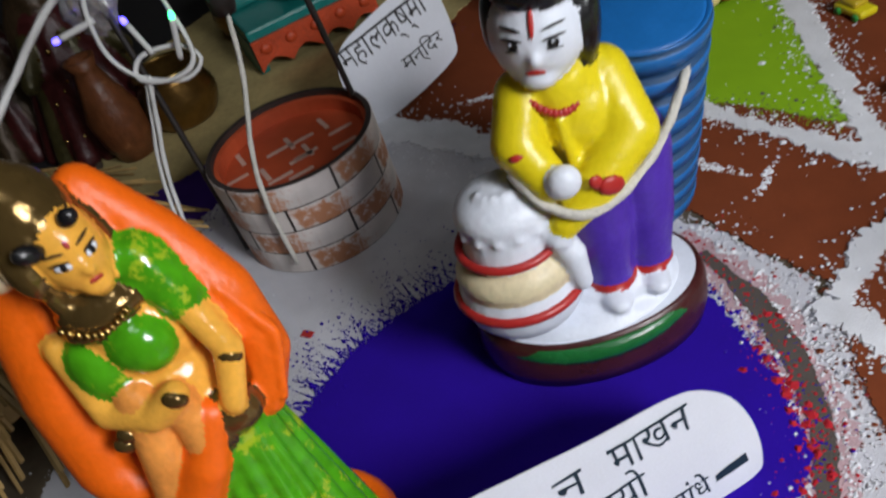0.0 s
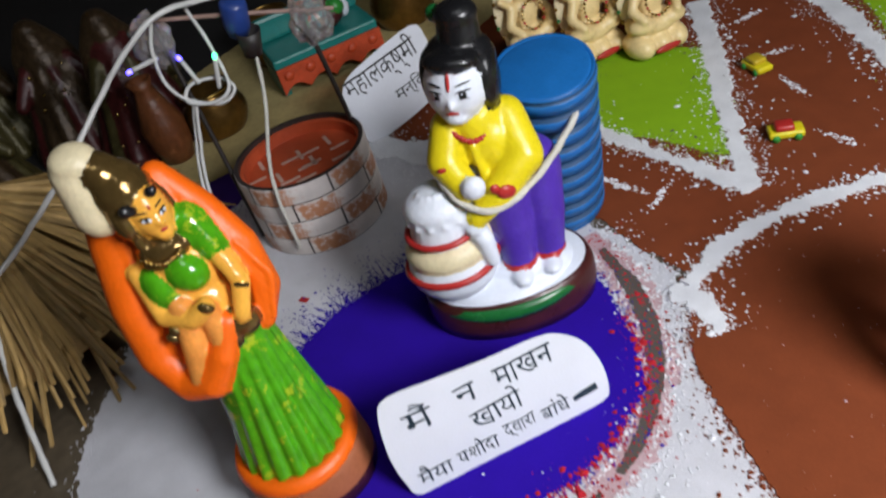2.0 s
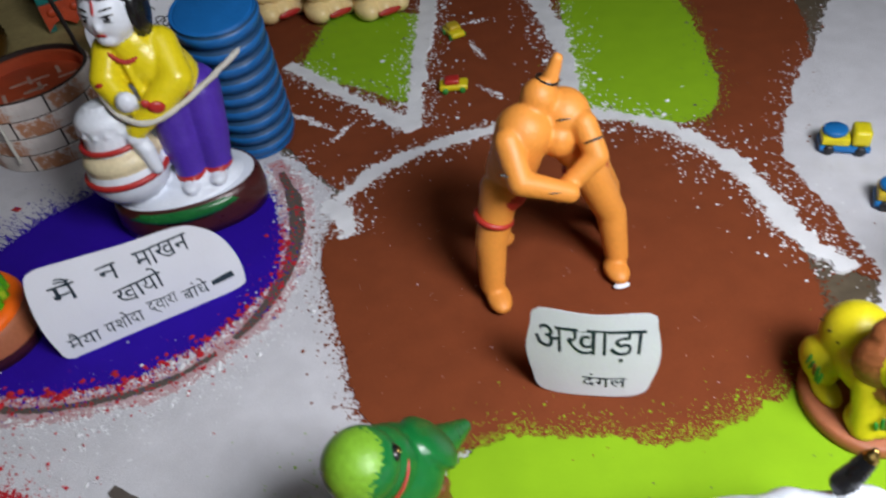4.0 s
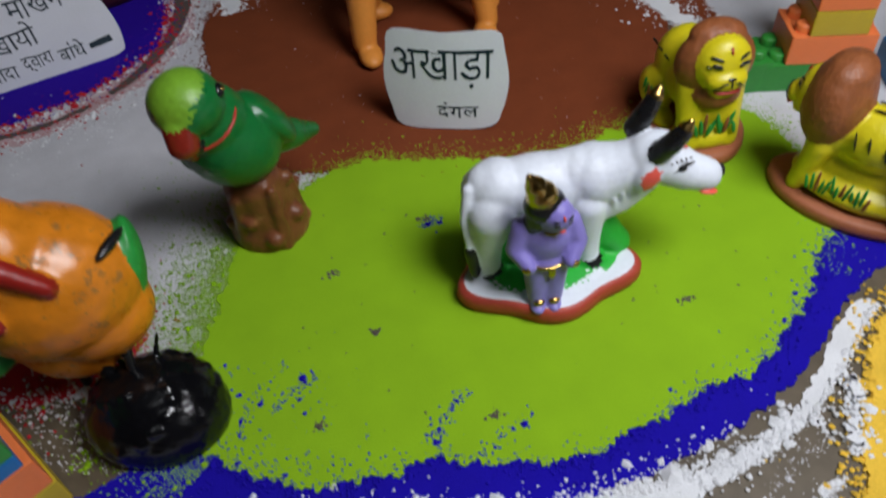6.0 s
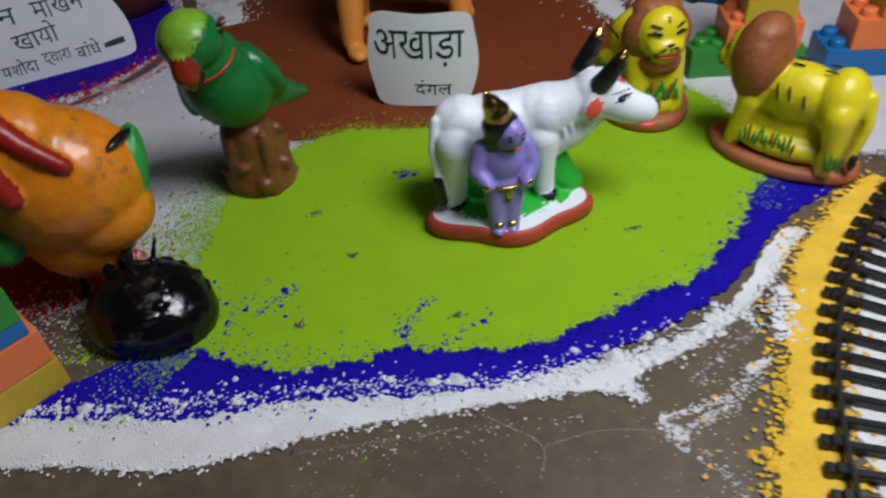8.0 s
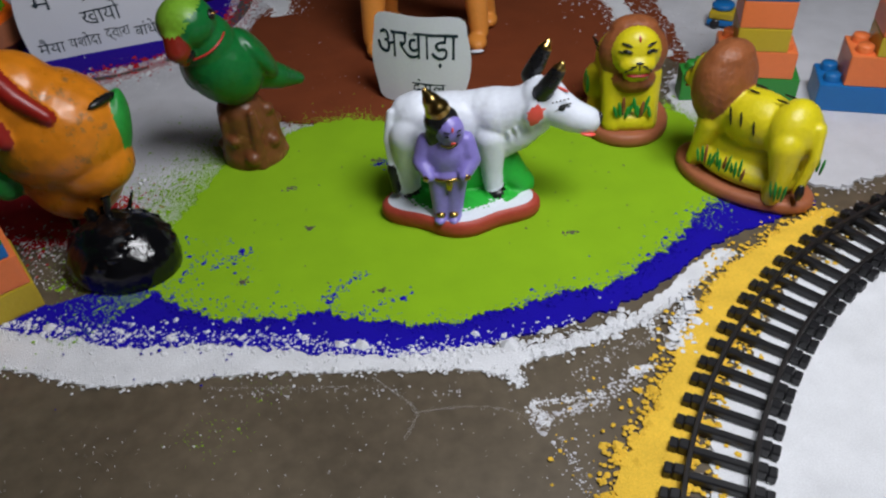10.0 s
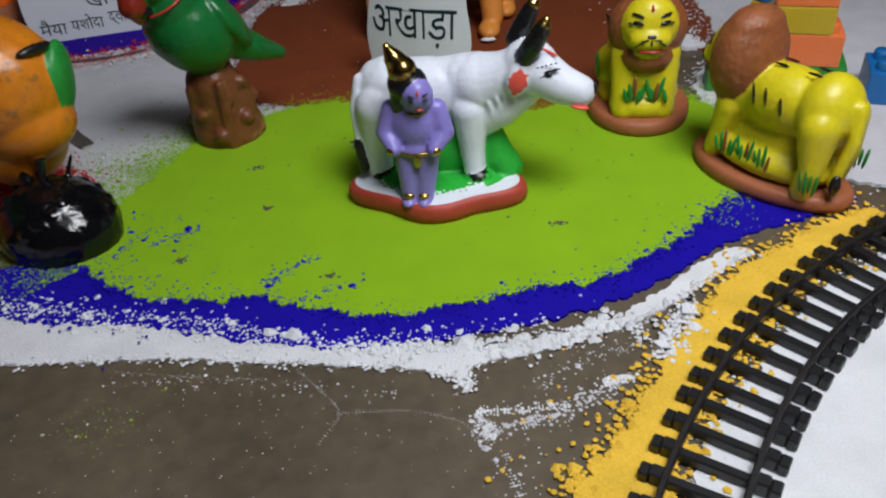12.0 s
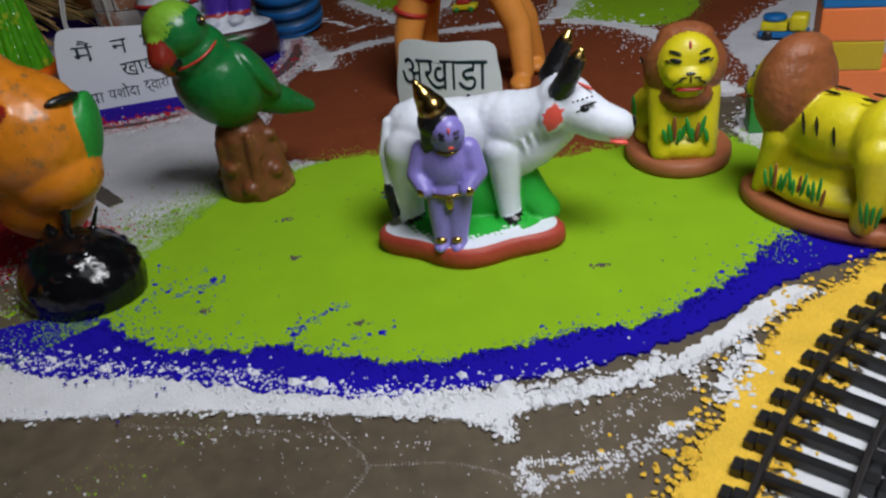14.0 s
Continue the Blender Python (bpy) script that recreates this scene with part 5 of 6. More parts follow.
    return f.build("milkmaid_figurine", pose(0.3400, 0.4060, 0.0018) @ Matrix.Diagonal((0.90, 0.92, 0.965, 1)), "glossy painted woman statuette in orange drape and green skirt", "figurine", (-0.138, 0.12))


def butter_boy():
    f = Figure(0.0013, 5)
    W, Yw, Pu = "white", "yellow", "purple"
    f.slab(lobed(0.0570, 0.0430, [(2, 0.03, 20), (3, 0.02, 80)]), 0, 0.030, "maroon", "white", "maroon")
    f.ring("rim_green", (0, 0, 0.0225), 0.0525, 0.0062, (0, 0, 0), 0.77)
    f.e(W, (-0.002, -0.002, 0.028), (0.0505, 0.0370, 0.0110)).e(W, (0.012, -0.004, 0.036), (0.030, 0.024, 0.0120))
    # butter pot
    f.e(W, (-0.033, -0.015, 0.058), (0.0300, 0.0280, 0.0250)).e("cream", (-0.033, -0.015, 0.073), (0.0285, 0.0265, 0.0150)).t(W, [(-0.033, -0.014, 0.085), (-0.032, -0.013, 0.096)], [0.0210, 0.0205])
    f.e(W, (-0.032, -0.013, 0.104), (0.0225, 0.0205, 0.0130)).t(W, [(-0.018, -0.024, 0.098), (-0.010, -0.032, 0.082), (-0.008, -0.034, 0.066)], [0.0075, 0.0064, 0.0048])
    for i in range(7):
        a = radians(200 + 24 * i)
        f.t(W, [(-0.032 + 0.010 * math.cos(a), -0.013 + 0.009 * math.sin(a), 0.1150), (-0.032 + 0.0215 * math.cos(a), -0.013 + 0.0195 * math.sin(a), 0.0990)], [0.0024, 0.0022])
    f.ring("red", (-0.033, -0.015, 0.0610), 0.0298, 0.0026, (0, 0, 0), 0.93).ring("red", (-0.033, -0.014, 0.0870), 0.0232, 0.0022, (0, 0, 0), 0.95)
    # legs
    for x, y in ((0.010, -0.014), (0.031, -0.010)):
        f.t(Pu, [(x, y, 0.047), (x + 0.001, y + 0.005, 0.070), (x + 0.002, y + 0.013, 0.100)], [0.0112, 0.0150, 0.0180]).e(W, (x - 0.002, y - 0.011, 0.0385), (0.0072, 0.0115, 0.0052)).e("red", (x, y - 0.001, 0.0440), (0.0118, 0.0118, 0.0034))
    f.e(Pu, (0.027, 0.006, 0.102), (0.0240, 0.0200, 0.0205)).e("red", (0.020, 0.000, 0.1120), (0.0225, 0.0185, 0.0050), (0, 24, 0))
    # shirt and arms, bent over the pot
    f.t(Yw, [(0.018, 0.002, 0.118), (0.009, 0.000, 0.134), (0.004, 0.000, 0.148)], [0.0220, 0.0222, 0.0185])
    f.t(Yw, [(-0.012, -0.004, 0.148), (-0.020, -0.014, 0.132), (-0.012, -0.026, 0.118)], [0.0112, 0.0108, 0.0090]).t(Yw, [(0.022, -0.002, 0.144), (0.026, -0.018, 0.124), (0.006, -0.028, 0.110), (-0.010, -0.030, 0.098)], [0.0125, 0.0125, 0.0098, 0.0070])
    for i in range(4):
        f.t(Yw, [(-0.014 + 0.012 * i, -0.016 - 0.003 * (i % 2), 0.140), (-0.008 + 0.010 * i, -0.021, 0.112)], [0.0022, 0.0030])
    f.e(W, (-0.008, -0.034, 0.122), (0.0075, 0.0060, 0.0078)).e(W, (-0.014, -0.031, 0.092), (0.0064, 0.0064, 0.0058))
    f.d("red", (0.010, -0.0372, 0.1150), (0.0062, 0.0018, 0.0048), (0, 25, 10)).d("red", (0.004, -0.0372, 0.1190), (0.0030, 0.0016, 0.0040), (0, -30, 10)).d("red", (-0.0210, -0.0235, 0.1330), (0.0050, 0.0022, 0.0022))
    f.t(W, [(0.001, -0.002, 0.152), (-0.001, -0.004, 0.164)], [0.0098, 0.0098])
    for i in range(27):
        a = radians(-175 + 170 * i / 26)
        f.d("red", (0.001 + 0.0165 * math.cos(a), -0.0020 + 0.0170 * math.sin(a), 0.1560 - 0.0130 * max(0, -math.sin(a)) ** 2), (0.0017, 0.0016, 0.0018 + 0.0003 * (i % 2)))
    # head, turned a little over the pot
    f.turn((-0.001, -0.003, 0.160), 0, 4, -20)
    hc, hr = (-0.001, -0.0075, 0.1750), (0.0182, 0.0172, 0.0208)
    f.e(W, hc, hr).e(W, (-0.0010, -0.0242, 0.1715), (0.0026, 0.0030, 0.0038)).e(W, (-0.001, -0.0165, 0.1610), (0.0080, 0.0068, 0.0058))
    f.e("black", (0.001, 0.003, 0.1850), (0.0215, 0.0190, 0.0180)).e("black", (0.0175, -0.000, 0.1740), (0.0058, 0.0130, 0.0190)).e("black", (-0.0178, 0.002, 0.1770), (0.0050, 0.0120, 0.0160)).e("black", (-0.001, -0.0115, 0.1925), (0.0158, 0.0110, 0.0058))
    f.t("black", [(0.003, 0.003, 0.199), (0.003, 0.004, 0.208)], [0.0125, 0.0118]).e("black", (0.003, 0.004, 0.2120), (0.0125, 0.0120, 0.0080)).e("rim_green", (-0.010, 0.009, 0.2110), (0.0055, 0.0048, 0.0055))
    for k in (-1, 1):
        f.s("black", hc, hr, k * 0.0074, 0.0022, (0.0023, 0.0020)).s("white", hc, hr, k * 0.0074 - 0.0006, 0.0029, (0.0006, 0.0005), 0, 0.0006).s("black", hc, hr, k * 0.0078, 0.0044, (0.0048, 0.0006), -k * 6).s("black", hc, hr, k * 0.0078, 0.0002, (0.0034, 0.0003), k * 8).s("black", hc, hr, k * 0.0078, 0.0082, (0.0050, 0.0006), -k * 12)
    f.s("red", hc, hr, -0.0004, -0.0095, (0.0042, 0.0014)).s("red", hc, hr, 0, 0.0100, (0.0011, 0.0056), 0)
    return f.build("butter_boy_figurine", pose(0.4890, 0.5060, 0.0018), "painted boy statuette in yellow leaning over a white butter pot", "figurine")


cow()
lion_sitting()
lion_standing()
parrot()
rooster()
black_mound()
wrestlers()
milkmaid()
butter_boy()


# ---- drum with its rope, the well, the hut ----
def lathe(profile, segments=48, bm=None, centre=(0, 0)):
    bm = bm or bmesh.new()
    rows = []
    for r, z in profile:
        rows.append([bm.verts.new((centre[0] + r * math.cos(i / segments * 2 * math.pi), centre[1] + r * math.sin(i / segments * 2 * math.pi), z)) for i in range(segments)] if r > 1e-6 else [bm.verts.new((centre[0], centre[1], z))])
    for a, b in zip(rows, rows[1:]):
        for i in range(segments):
            j = (i + 1) % segments
            if len(a) == 1 and len(b) > 1:
                bm.faces.new((a[0], b[j], b[i]))
            elif len(b) == 1 and len(a) > 1:
                bm.faces.new((a[i], a[j], b[0]))
            elif len(a) > 1:
                bm.faces.new((a[i], a[j], b[j], b[i]))
    bmesh.ops.recalc_face_normals(bm, faces=bm.faces)
    return bm


def tube_mesh(pts, r, sides=8, twist=0.0, taper=None):
    """A round cord through the given places; twist gives a laid rope's ridges."""
    path = []
    p = [Vector(q) for q in pts]
    for i in range(len(p) - 1):
        b, c = p[i], p[i + 1]
        a = p[i - 1] if i else b * 2 - c
        d = p[i + 2] if i + 2 < len(p) else c * 2 - b
        k = max(3, int((c - b).length / 0.003))
        for j in range(k):
            u = j / k
            path.append(0.5 * ((2 * b) + (c - a) * u + (2 * a - 5 * b + 4 * c - d) * u * u + (3 * b - a - 3 * c + d) * u ** 3))
    path.append(p[-1])
    bm = bmesh.new()
    prev, n = None, len(path)
    side = Vector((0.3, 0.5, 1)).normalized()
    for i, q in enumerate(path):
        t = (path[min(n - 1, i + 1)] - path[max(0, i - 1)]).normalized()
        side = (side - t * side.dot(t)).normalized()
        up = t.cross(side)
        rr = r * (1 if taper is None else 1 + (taper - 1) * i / (n - 1))
        row = []
        for j in range(sides):
            a = j / sides * 2 * math.pi
            w = rr * (1 + (0.18 * math.cos(3 * a + i * twist) if twist else 0))
            row.append(bm.verts.new(q + side * w * math.cos(a) + up * w * math.sin(a)))
        if prev:
            for j in range(sides):
                bm.faces.new((prev[j], prev[(j + 1) % sides], row[(j + 1) % sides], row[j]))
        else:
            bm.faces.new(row[::-1])
        prev = row
    bm.faces.new(prev)
    bmesh.ops.recalc_face_normals(bm, faces=bm.faces)
    return bm


def drum():
    t = thing("ribbed_drum", pose(0.547, 0.585, 0.0090, 13, 0, 0) @ Matrix.Diagonal((0.97, 0.97, 0.91, 1)), "blue ribbed plastic drum standing behind the boy statuette", "container")
    prof = [(0, 0), (0.033, 0)]
    z, n = 0.0, 9
    for i in range(n):
        z0 = i * 0.0165
        prof += [(0.0322, z0 + 0.0010), (0.0322, z0 + 0.0048), (0.0352, z0 + 0.0062), (0.0356, z0 + 0.0120), (0.0350, z0 + 0.0150), (0.0322, z0 + 0.0160)]
    prof += [(0.0345, 0.150), (0.0340, 0.1510), (0.0324, 0.1495), (0, 0.1485)]
    bm = lathe(prof, 56)
    # Recessed faces take the darker blue: shade between the ribs, put into the colour.
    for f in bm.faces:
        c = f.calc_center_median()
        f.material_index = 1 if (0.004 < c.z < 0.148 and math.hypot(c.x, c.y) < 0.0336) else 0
    part("body", bm, [M["drum"], M["drum_shade"]], t, smooth=True)
    part("lid", lathe([(0, 0.1502), (0.0300, 0.1502), (0.0318, 0.1496), (0.0322, 0.1486)], 48), M["drum"], t, "scuffed blue lid", smooth=True)


drum()
tagged(part("waist_rope", tube_mesh([(0.576, 0.556, 0.118), (0.552, 0.520, 0.116), (0.528, 0.490, 0.113), (0.506, 0.474, 0.108), (0.488, 0.468, 0.107), (0.472, 0.474, 0.114), (0.463, 0.486, 0.126)], 0.0022, 9, 0.9), M["rope"], smooth=True), "white cotton rope tied from the drum round the boy", "rope")


def well():
    R, Hh, rows = 0.0575, 0.070, 4
    ox, oy = -0.018, 0.015
    t = thing("wishing_well", pose(0.351, 0.679, 0.0006), "round paper well printed with bricks, lined with red card", "well")
    part("wall", lathe([(R, 0), (R, Hh), (R - 0.0035, Hh), (R - 0.0035, 0.001), (R, 0)], 64), M["mortar"], t)
    part("lining", lathe([(R - 0.0037, Hh - 0.004), (R - 0.0065, Hh - 0.005), (R - 0.0070, Hh - 0.0145), (0, Hh - 0.0150)], 48), M["tape"], t, "red printed card lining")
    for i in range(14):
        a = i * 2.4
        rr = 0.008 + 0.0088 * (i % 5)
        bm = box(-0.009, 0.009, -0.0017, 0.0017, 0, 0.0003)
        o = part("print_mark", bm, M["print_white"], t)
        o.matrix_local = pose(rr * math.cos(a), rr * math.sin(a), Hh - 0.0148, 0, 0, 20 + (90 if i % 3 == 0 else 0))
    n = 5
    hgt = Hh / rows
    me = []
    for k in range(3):
        span = 2 * math.pi / n * (1 - 0.025)
        bm = bmesh.new()
        m = 9
        g = [[bm.verts.new(((R + dd) * math.cos(span * (i / m - 0.5)), (R + dd) * math.sin(span * (i / m - 0.5)), zz)) for i in range(m + 1)] for dd, zz in ((0.0001, 0.0005), (0.0006, 0.0008), (0.0006, hgt - 0.0008), (0.0001, hgt - 0.0005))]
        for r0, r1 in zip(g, g[1:]):
            for i in range(m):
                bm.faces.new((r0[i], r0[i + 1], r1[i + 1], r1[i]))
        bmesh.ops.recalc_face_normals(bm, faces=bm.faces)
        q = bpy.data.meshes.new("brick")
        bm.to_mesh(q)
        bm.free()
        q.materials.append(M["brick"])
        me.append(q)
    for r in range(rows):
        for i in range(n):
            o = new("brick", me[(i + r) % 3])
            o.parent = t
            o.matrix_local = pose(0, 0, r * hgt, 0, 0, 360 / n * (i + 0.5 * (r % 2)) + 7)
    for x, y, h in ((-0.0595, -0.008, 0.205), (0.0500, 0.034, 0.176)):
        part("post", tube_mesh([(x, y, 0.0), (x - 0.003, (y + 0.016) / 2, h / 2), (x - 0.008, 0.016, h)], 0.0021, 8), M["stick"], t, "thin dark stick", smooth=True)
    part("crossbar", tube_mesh([(-0.058 + ox, oy, 0.204), (0.012 + ox, oy, 0.188), (0.086 + ox, oy, 0.170)], 0.0017, 8), M["bar"], t, "pinkish wooden crossbar", smooth=True)
    pul = part("pulley", lathe([(0, -0.016), (0.0085, -0.015), (0.0105, -0.006), (0.0105, 0.012), (0.0085, 0.015), (0, 0.015)], 24), M["cap"], t, "blue plastic pulley", smooth=True)
    pul.matrix_local = pose(0.012 + ox, oy, 0.186, 18, 14, 0)
    cup = part("bucket", lathe([(0, -0.018), (0.0075, -0.017), (0.0100, 0.004), (0.0092, 0.004), (0.006, -0.013), (0, -0.0135)], 24), M["stick"], t, "small dark bucket", smooth=True)
    cup.matrix_local = pose(0.017 + ox, oy - 0.006, 0.172, 10, 10, 0)
    part("rope", tube_mesh([(-0.001, 0.009, 0.160), (-0.006, -0.010, 0.125), (-0.015, -0.045, 0.092), (-0.0180, -0.0590, 0.066), (-0.0190, -0.0600, 0.040), (-0.0190, -0.0605, 0.014)], 0.0016, 8, 0.9), M["rope"], t, "white cotton well rope", smooth=True)
    for x, z in ((-0.056, 0.186), (0.066, 0.168)):
        bm = bmesh.new()
        bmesh.ops.create_icosphere(bm, subdivisions=3, radius=1)
        for v in bm.verts:
            w = 1 + 0.35 * noise.noise(v.co * 2.3 + Vector((x * 90, 0, 0)))
            v.co = Vector((v.co.x * 0.016, v.co.y * 0.010, v.co.z * 0.021)) * w
        o = part("tape_wrap", bm, M["clear"], t, "crumpled clear tape")
        o.location = (x + ox, oy, z)


well()


def string_lights():
    t = thing("string_lights", pose(0, 0, 0), "white wired string lights looped over the well's crossbar", "string lights")
    for pts in ([(0.152, 0.450, 0.002), (0.128, 0.515, 0.045), (0.122, 0.566, 0.088), (0.150, 0.590, 0.108), (0.204, 0.606, 0.146), (0.240, 0.640, 0.176), (0.270, 0.650, 0.199), (0.302, 0.664, 0.214), (0.340, 0.692, 0.206)],
                [(0.287, 0.684, 0.205), (0.278, 0.68, 0.183), (0.277, 0.678, 0.156), (0.290, 0.676, 0.139), (0.312, 0.676, 0.131), (0.324, 0.68, 0.138), (0.314, 0.686, 0.148), (0.292, 0.682, 0.150), (0.286, 0.676, 0.140), (0.306, 0.672, 0.135), (0.322, 0.676, 0.143), (0.318, 0.690, 0.176), (0.312, 0.694, 0.205)],
                [(0.290, 0.678, 0.140), (0.281, 0.676, 0.116), (0.270, 0.664, 0.080), (0.268, 0.640, 0.036), (0.276, 0.624, 0.004), (0.295, 0.612, 0.003)],
                [(0.292, 0.676, 0.140), (0.283, 0.672, 0.112), (0.274, 0.660, 0.078), (0.272, 0.636, 0.030), (0.280, 0.622, 0.004)]):
        part("cable", tube_mesh(pts, 0.0015 if len(pts) != 9 else 0.0021, 8, 0.8), M["cable"], t, smooth=True)
    for a, b, m in (((0.280, 0.68, 0.179), (0.258, 0.678, 0.176), "led_blue"), ((0.313, 0.68, 0.142), (0.3205, 0.678, 0.166), "led_green"), ((0.300, 0.68, 0.150), (0.292, 0.690, 0.168), "led_blue")):
        arm = part("bulb_holder", tube_mesh([a, b], 0.0019, 8), M["cable"], t, smooth=True)
        d = (Vector(b) - Vector(a)).normalized() * 0.004
        bm = bmesh.new()
        bmesh.ops.create_icosphere(bm, subdivisions=2, radius=0.0019, matrix=Matrix.Translation(Vector(b) + d * 0.5) @ d.to_track_quat("Z", "Y").to_matrix().to_4x4() @ Matrix.Diagonal((1, 1, 1.6, 1)))
        part("bulb", bm, M[m], arm, "lit coloured bulb", smooth=True)


string_lights()


def straw_hut():
    t = thing("straw_hut", pose(0.085, 0.655, 0), "small round hut thatched with loose dry straw", "hut")
    part("wall", lathe([(0, 0), (0.085, 0), (0.082, 0.055), (0, 0.06)], 32), M["terracotta"], t, "dull mud-brown wall", smooth=True)
    part("roof", lathe([(0.135, 0.030), (0.07, 0.082), (0.0, 0.128), (0.0, 0.122), (0.07, 0.070), (0.130, 0.026)], 40), M["straw"], t)
    me = []
    r2 = random.Random(8)
    for k in range(6):
        ln = 0.125 + 0.012 * k
        pts = [(0, 0, 0), (ln * 0.35, r2.uniform(-.003, .003), r2.uniform(-.001, .004)), (ln * 0.7, r2.uniform(-.005, .005), r2.uniform(-.002, .004)), (ln, r2.uniform(-.008, .008), r2.uniform(-.006, .002))]
        bm = bmesh.new()
        prev = None
        for i, q in enumerate(pts):
            w = 0.0032 * (1 - 0.5 * i / 3)
            row = [bm.verts.new((q[0], q[1] + a * w, q[2] + b * w * 0.6)) for a, b in ((-1, 0), (0, 1), (1, 0), (0, -1))]
            if prev:
                for j in range(4):
                    bm.faces.new((prev[j], prev[(j + 1) % 4], row[(j + 1) % 4], row[j]))
            prev = row
        bm.faces.new(prev)
        bmesh.ops.recalc_face_normals(bm, faces=bm.faces)
        q = bpy.data.meshes.new("straw")
        bm.to_mesh(q)
        bm.free()
        q.materials.append(M["straw"])
        me.append(q)
    for i in range(230):
        a = r2.uniform(-115, 75)
        d = r2.uniform(0.012, 0.045)
        o = new("straw", me[i % 6])
        o.parent = t
        zz = 0.128 - d * 0.66 + r2.uniform(0.002, 0.011)
        o.matrix_local = pose(d * math.cos(radians(a)), d * math.sin(radians(a)), zz, r2.uniform(-40, 40), 34 + r2.uniform(-5, 4), a + r2.uniform(-13, 13))


straw_hut()

# ---- the shelf of idols and ornaments behind ----


def idol(m, label):
    f = Figure(0.0018, 4)
    C0 = "ivory"
    for x in (-0.018, 0, 0.018):
        f.e(C0, (x, -0.004, 0.012), (0.014, 0.022, 0.013))
    f.e(C0, (0, 0, 0.030), (0.028, 0.019, 0.012)).e(C0, (-0.016, -0.010, 0.034), (0.015, 0.011, 0.008)).e(C0, (0.016, -0.010, 0.034), (0.015, 0.011, 0.008))
    f.e(C0, (0, 0.002, 0.054), (0.015, 0.011, 0.019)).e(C0, (0, -0.001, 0.081), (0.010, 0.010, 0.012)).t("gold", [(0, 0.001, 0.090), (0, 0.001, 0.106)], [0.0095, 0.0040])
    for s in (-1, 1):
        f.t(C0, [(s * 0.015, 0, 0.064), (s * 0.024, -0.006, 0.050), (s * 0.018, -0.018, 0.042)], [0.0055, 0.0050, 0.0045]).t(C0, [(s * 0.014, 0.002, 0.066), (s * 0.026, 0.002, 0.076)], [0.0045, 0.0040])
    f.e("cream", (0, 0.013, 0.060), (0.030, 0.005, 0.045))
    f.d("red", (0, -0.0265, 0.0110), (0.0150, 0.0020, 0.0040))
    for i in range(22):
        a = i / 22 * 2 * math.pi
        f.d("gold" if i % 4 else "red", (0.013 * math.cos(a), -0.014 + 0.003 * math.sin(a), 0.056 + 0.014 * math.sin(a)), 0.0016)
        f.d("gold" if i % 3 else "rim_green", (0.030 * math.cos(a), 0.010, 0.060 + 0.045 * math.sin(a)), 0.0019)
    return tagged(f.build("seated_idol", m, label, "idol"), group="row of seated idols")


idol_a = idol(pose(0.700, 0.792, 0.0020, 0, 0, 14), "cream seated idol with pearl garlands on a red-lettered plinth")
copy_thing(idol_a, pose(0.645, 0.815, 0.0020, 0, 0, 20))
copy_thing(idol_a, pose(0.588, 0.842, 0.0020, 0, 0, 24))


def stool():
    t = thing("throne_stool", pose(0.362, 0.985, 0.002, 0, 0, 17), "small teal throne stool with scalloped orange-red skirt", "stool")
    part("seat", box(-0.066, 0.066, -0.034, 0.036, 0.034, 0.046, 0.003), M["teal"], t)
    part("back", box(-0.066, 0.066, 0.030, 0.040, 0.046, 0.075, 0.004), M["teal"], t)
    for s in (-1, 1):
        part("side", box(s * 0.062 - 0.005, s * 0.062 + 0.005, -0.030, 0.034, 0, 0.034, 0.002), M["teal"], t)
    bm = bmesh.new()
    k = 60
    vs = []
    for dy in (-0.0375, -0.0345):
        rows = []
        for i in range(k + 1):
            u = i / k
            low = 0.004 + 0.010 * abs(math.sin(u * 4 * math.pi))
            rows.append((bm.verts.new((-0.066 + 0.132 * u, dy, low)), bm.verts.new((-0.066 + 0.132 * u, dy, 0.036))))
        vs.append(rows)
    for i in range(k):
        for rows in vs:
            bm.faces.new((rows[i][0], rows[i + 1][0], rows[i + 1][1], rows[i][1]))
        bm.faces.new((vs[0][i][0], vs[0][i + 1][0], vs[1][i + 1][0], vs[1][i][0]))
        bm.faces.new((vs[0][i][1], vs[0][i + 1][1], vs[1][i + 1][1], vs[1][i][1]))
    bmesh.ops.recalc_face_normals(bm, faces=bm.faces)
    part("skirt", bm, M["skirt_red"], t, "scalloped orange-red skirt")
    for i in range(5):
        bm = bmesh.new()
        bmesh.ops.create_icosphere(bm, subdivisions=2, radius=0.0062, matrix=Matrix.Diagonal((1, 0.5, 0.9, 1)))
        o = part("rosette", bm, M["skirt_red"], t, smooth=True)
        o.location = (-0.054 + 0.027 * i, -0.0385, 0.026)


stool()
seated = Figure(0.002, 4)
seated.e("cloth_maroon", (0, 0, 0.014), (0.028, 0.020, 0.014)).e("cloth_maroon", (0, 0.004, 0.036), (0.015, 0.012, 0.020)).e("dull_gold", (0, 0, 0.062), (0.010, 0.010, 0.012)).t("gold", [(0, 0, 0.072), (0, 0, 0.088)], [0.008, 0.003]).e("b_green", (0.020, -0.006, 0.024), (0.010, 0.010, 0.010)).e("white", (0.030, 0.000, 0.018), (0.008, 0.008, 0.012))
seated.build("throned_idol", pose(0.372, 0.985, 0.047, 0, 0, 17), "small gilt idol in maroon cloth seated on the stool", "idol")


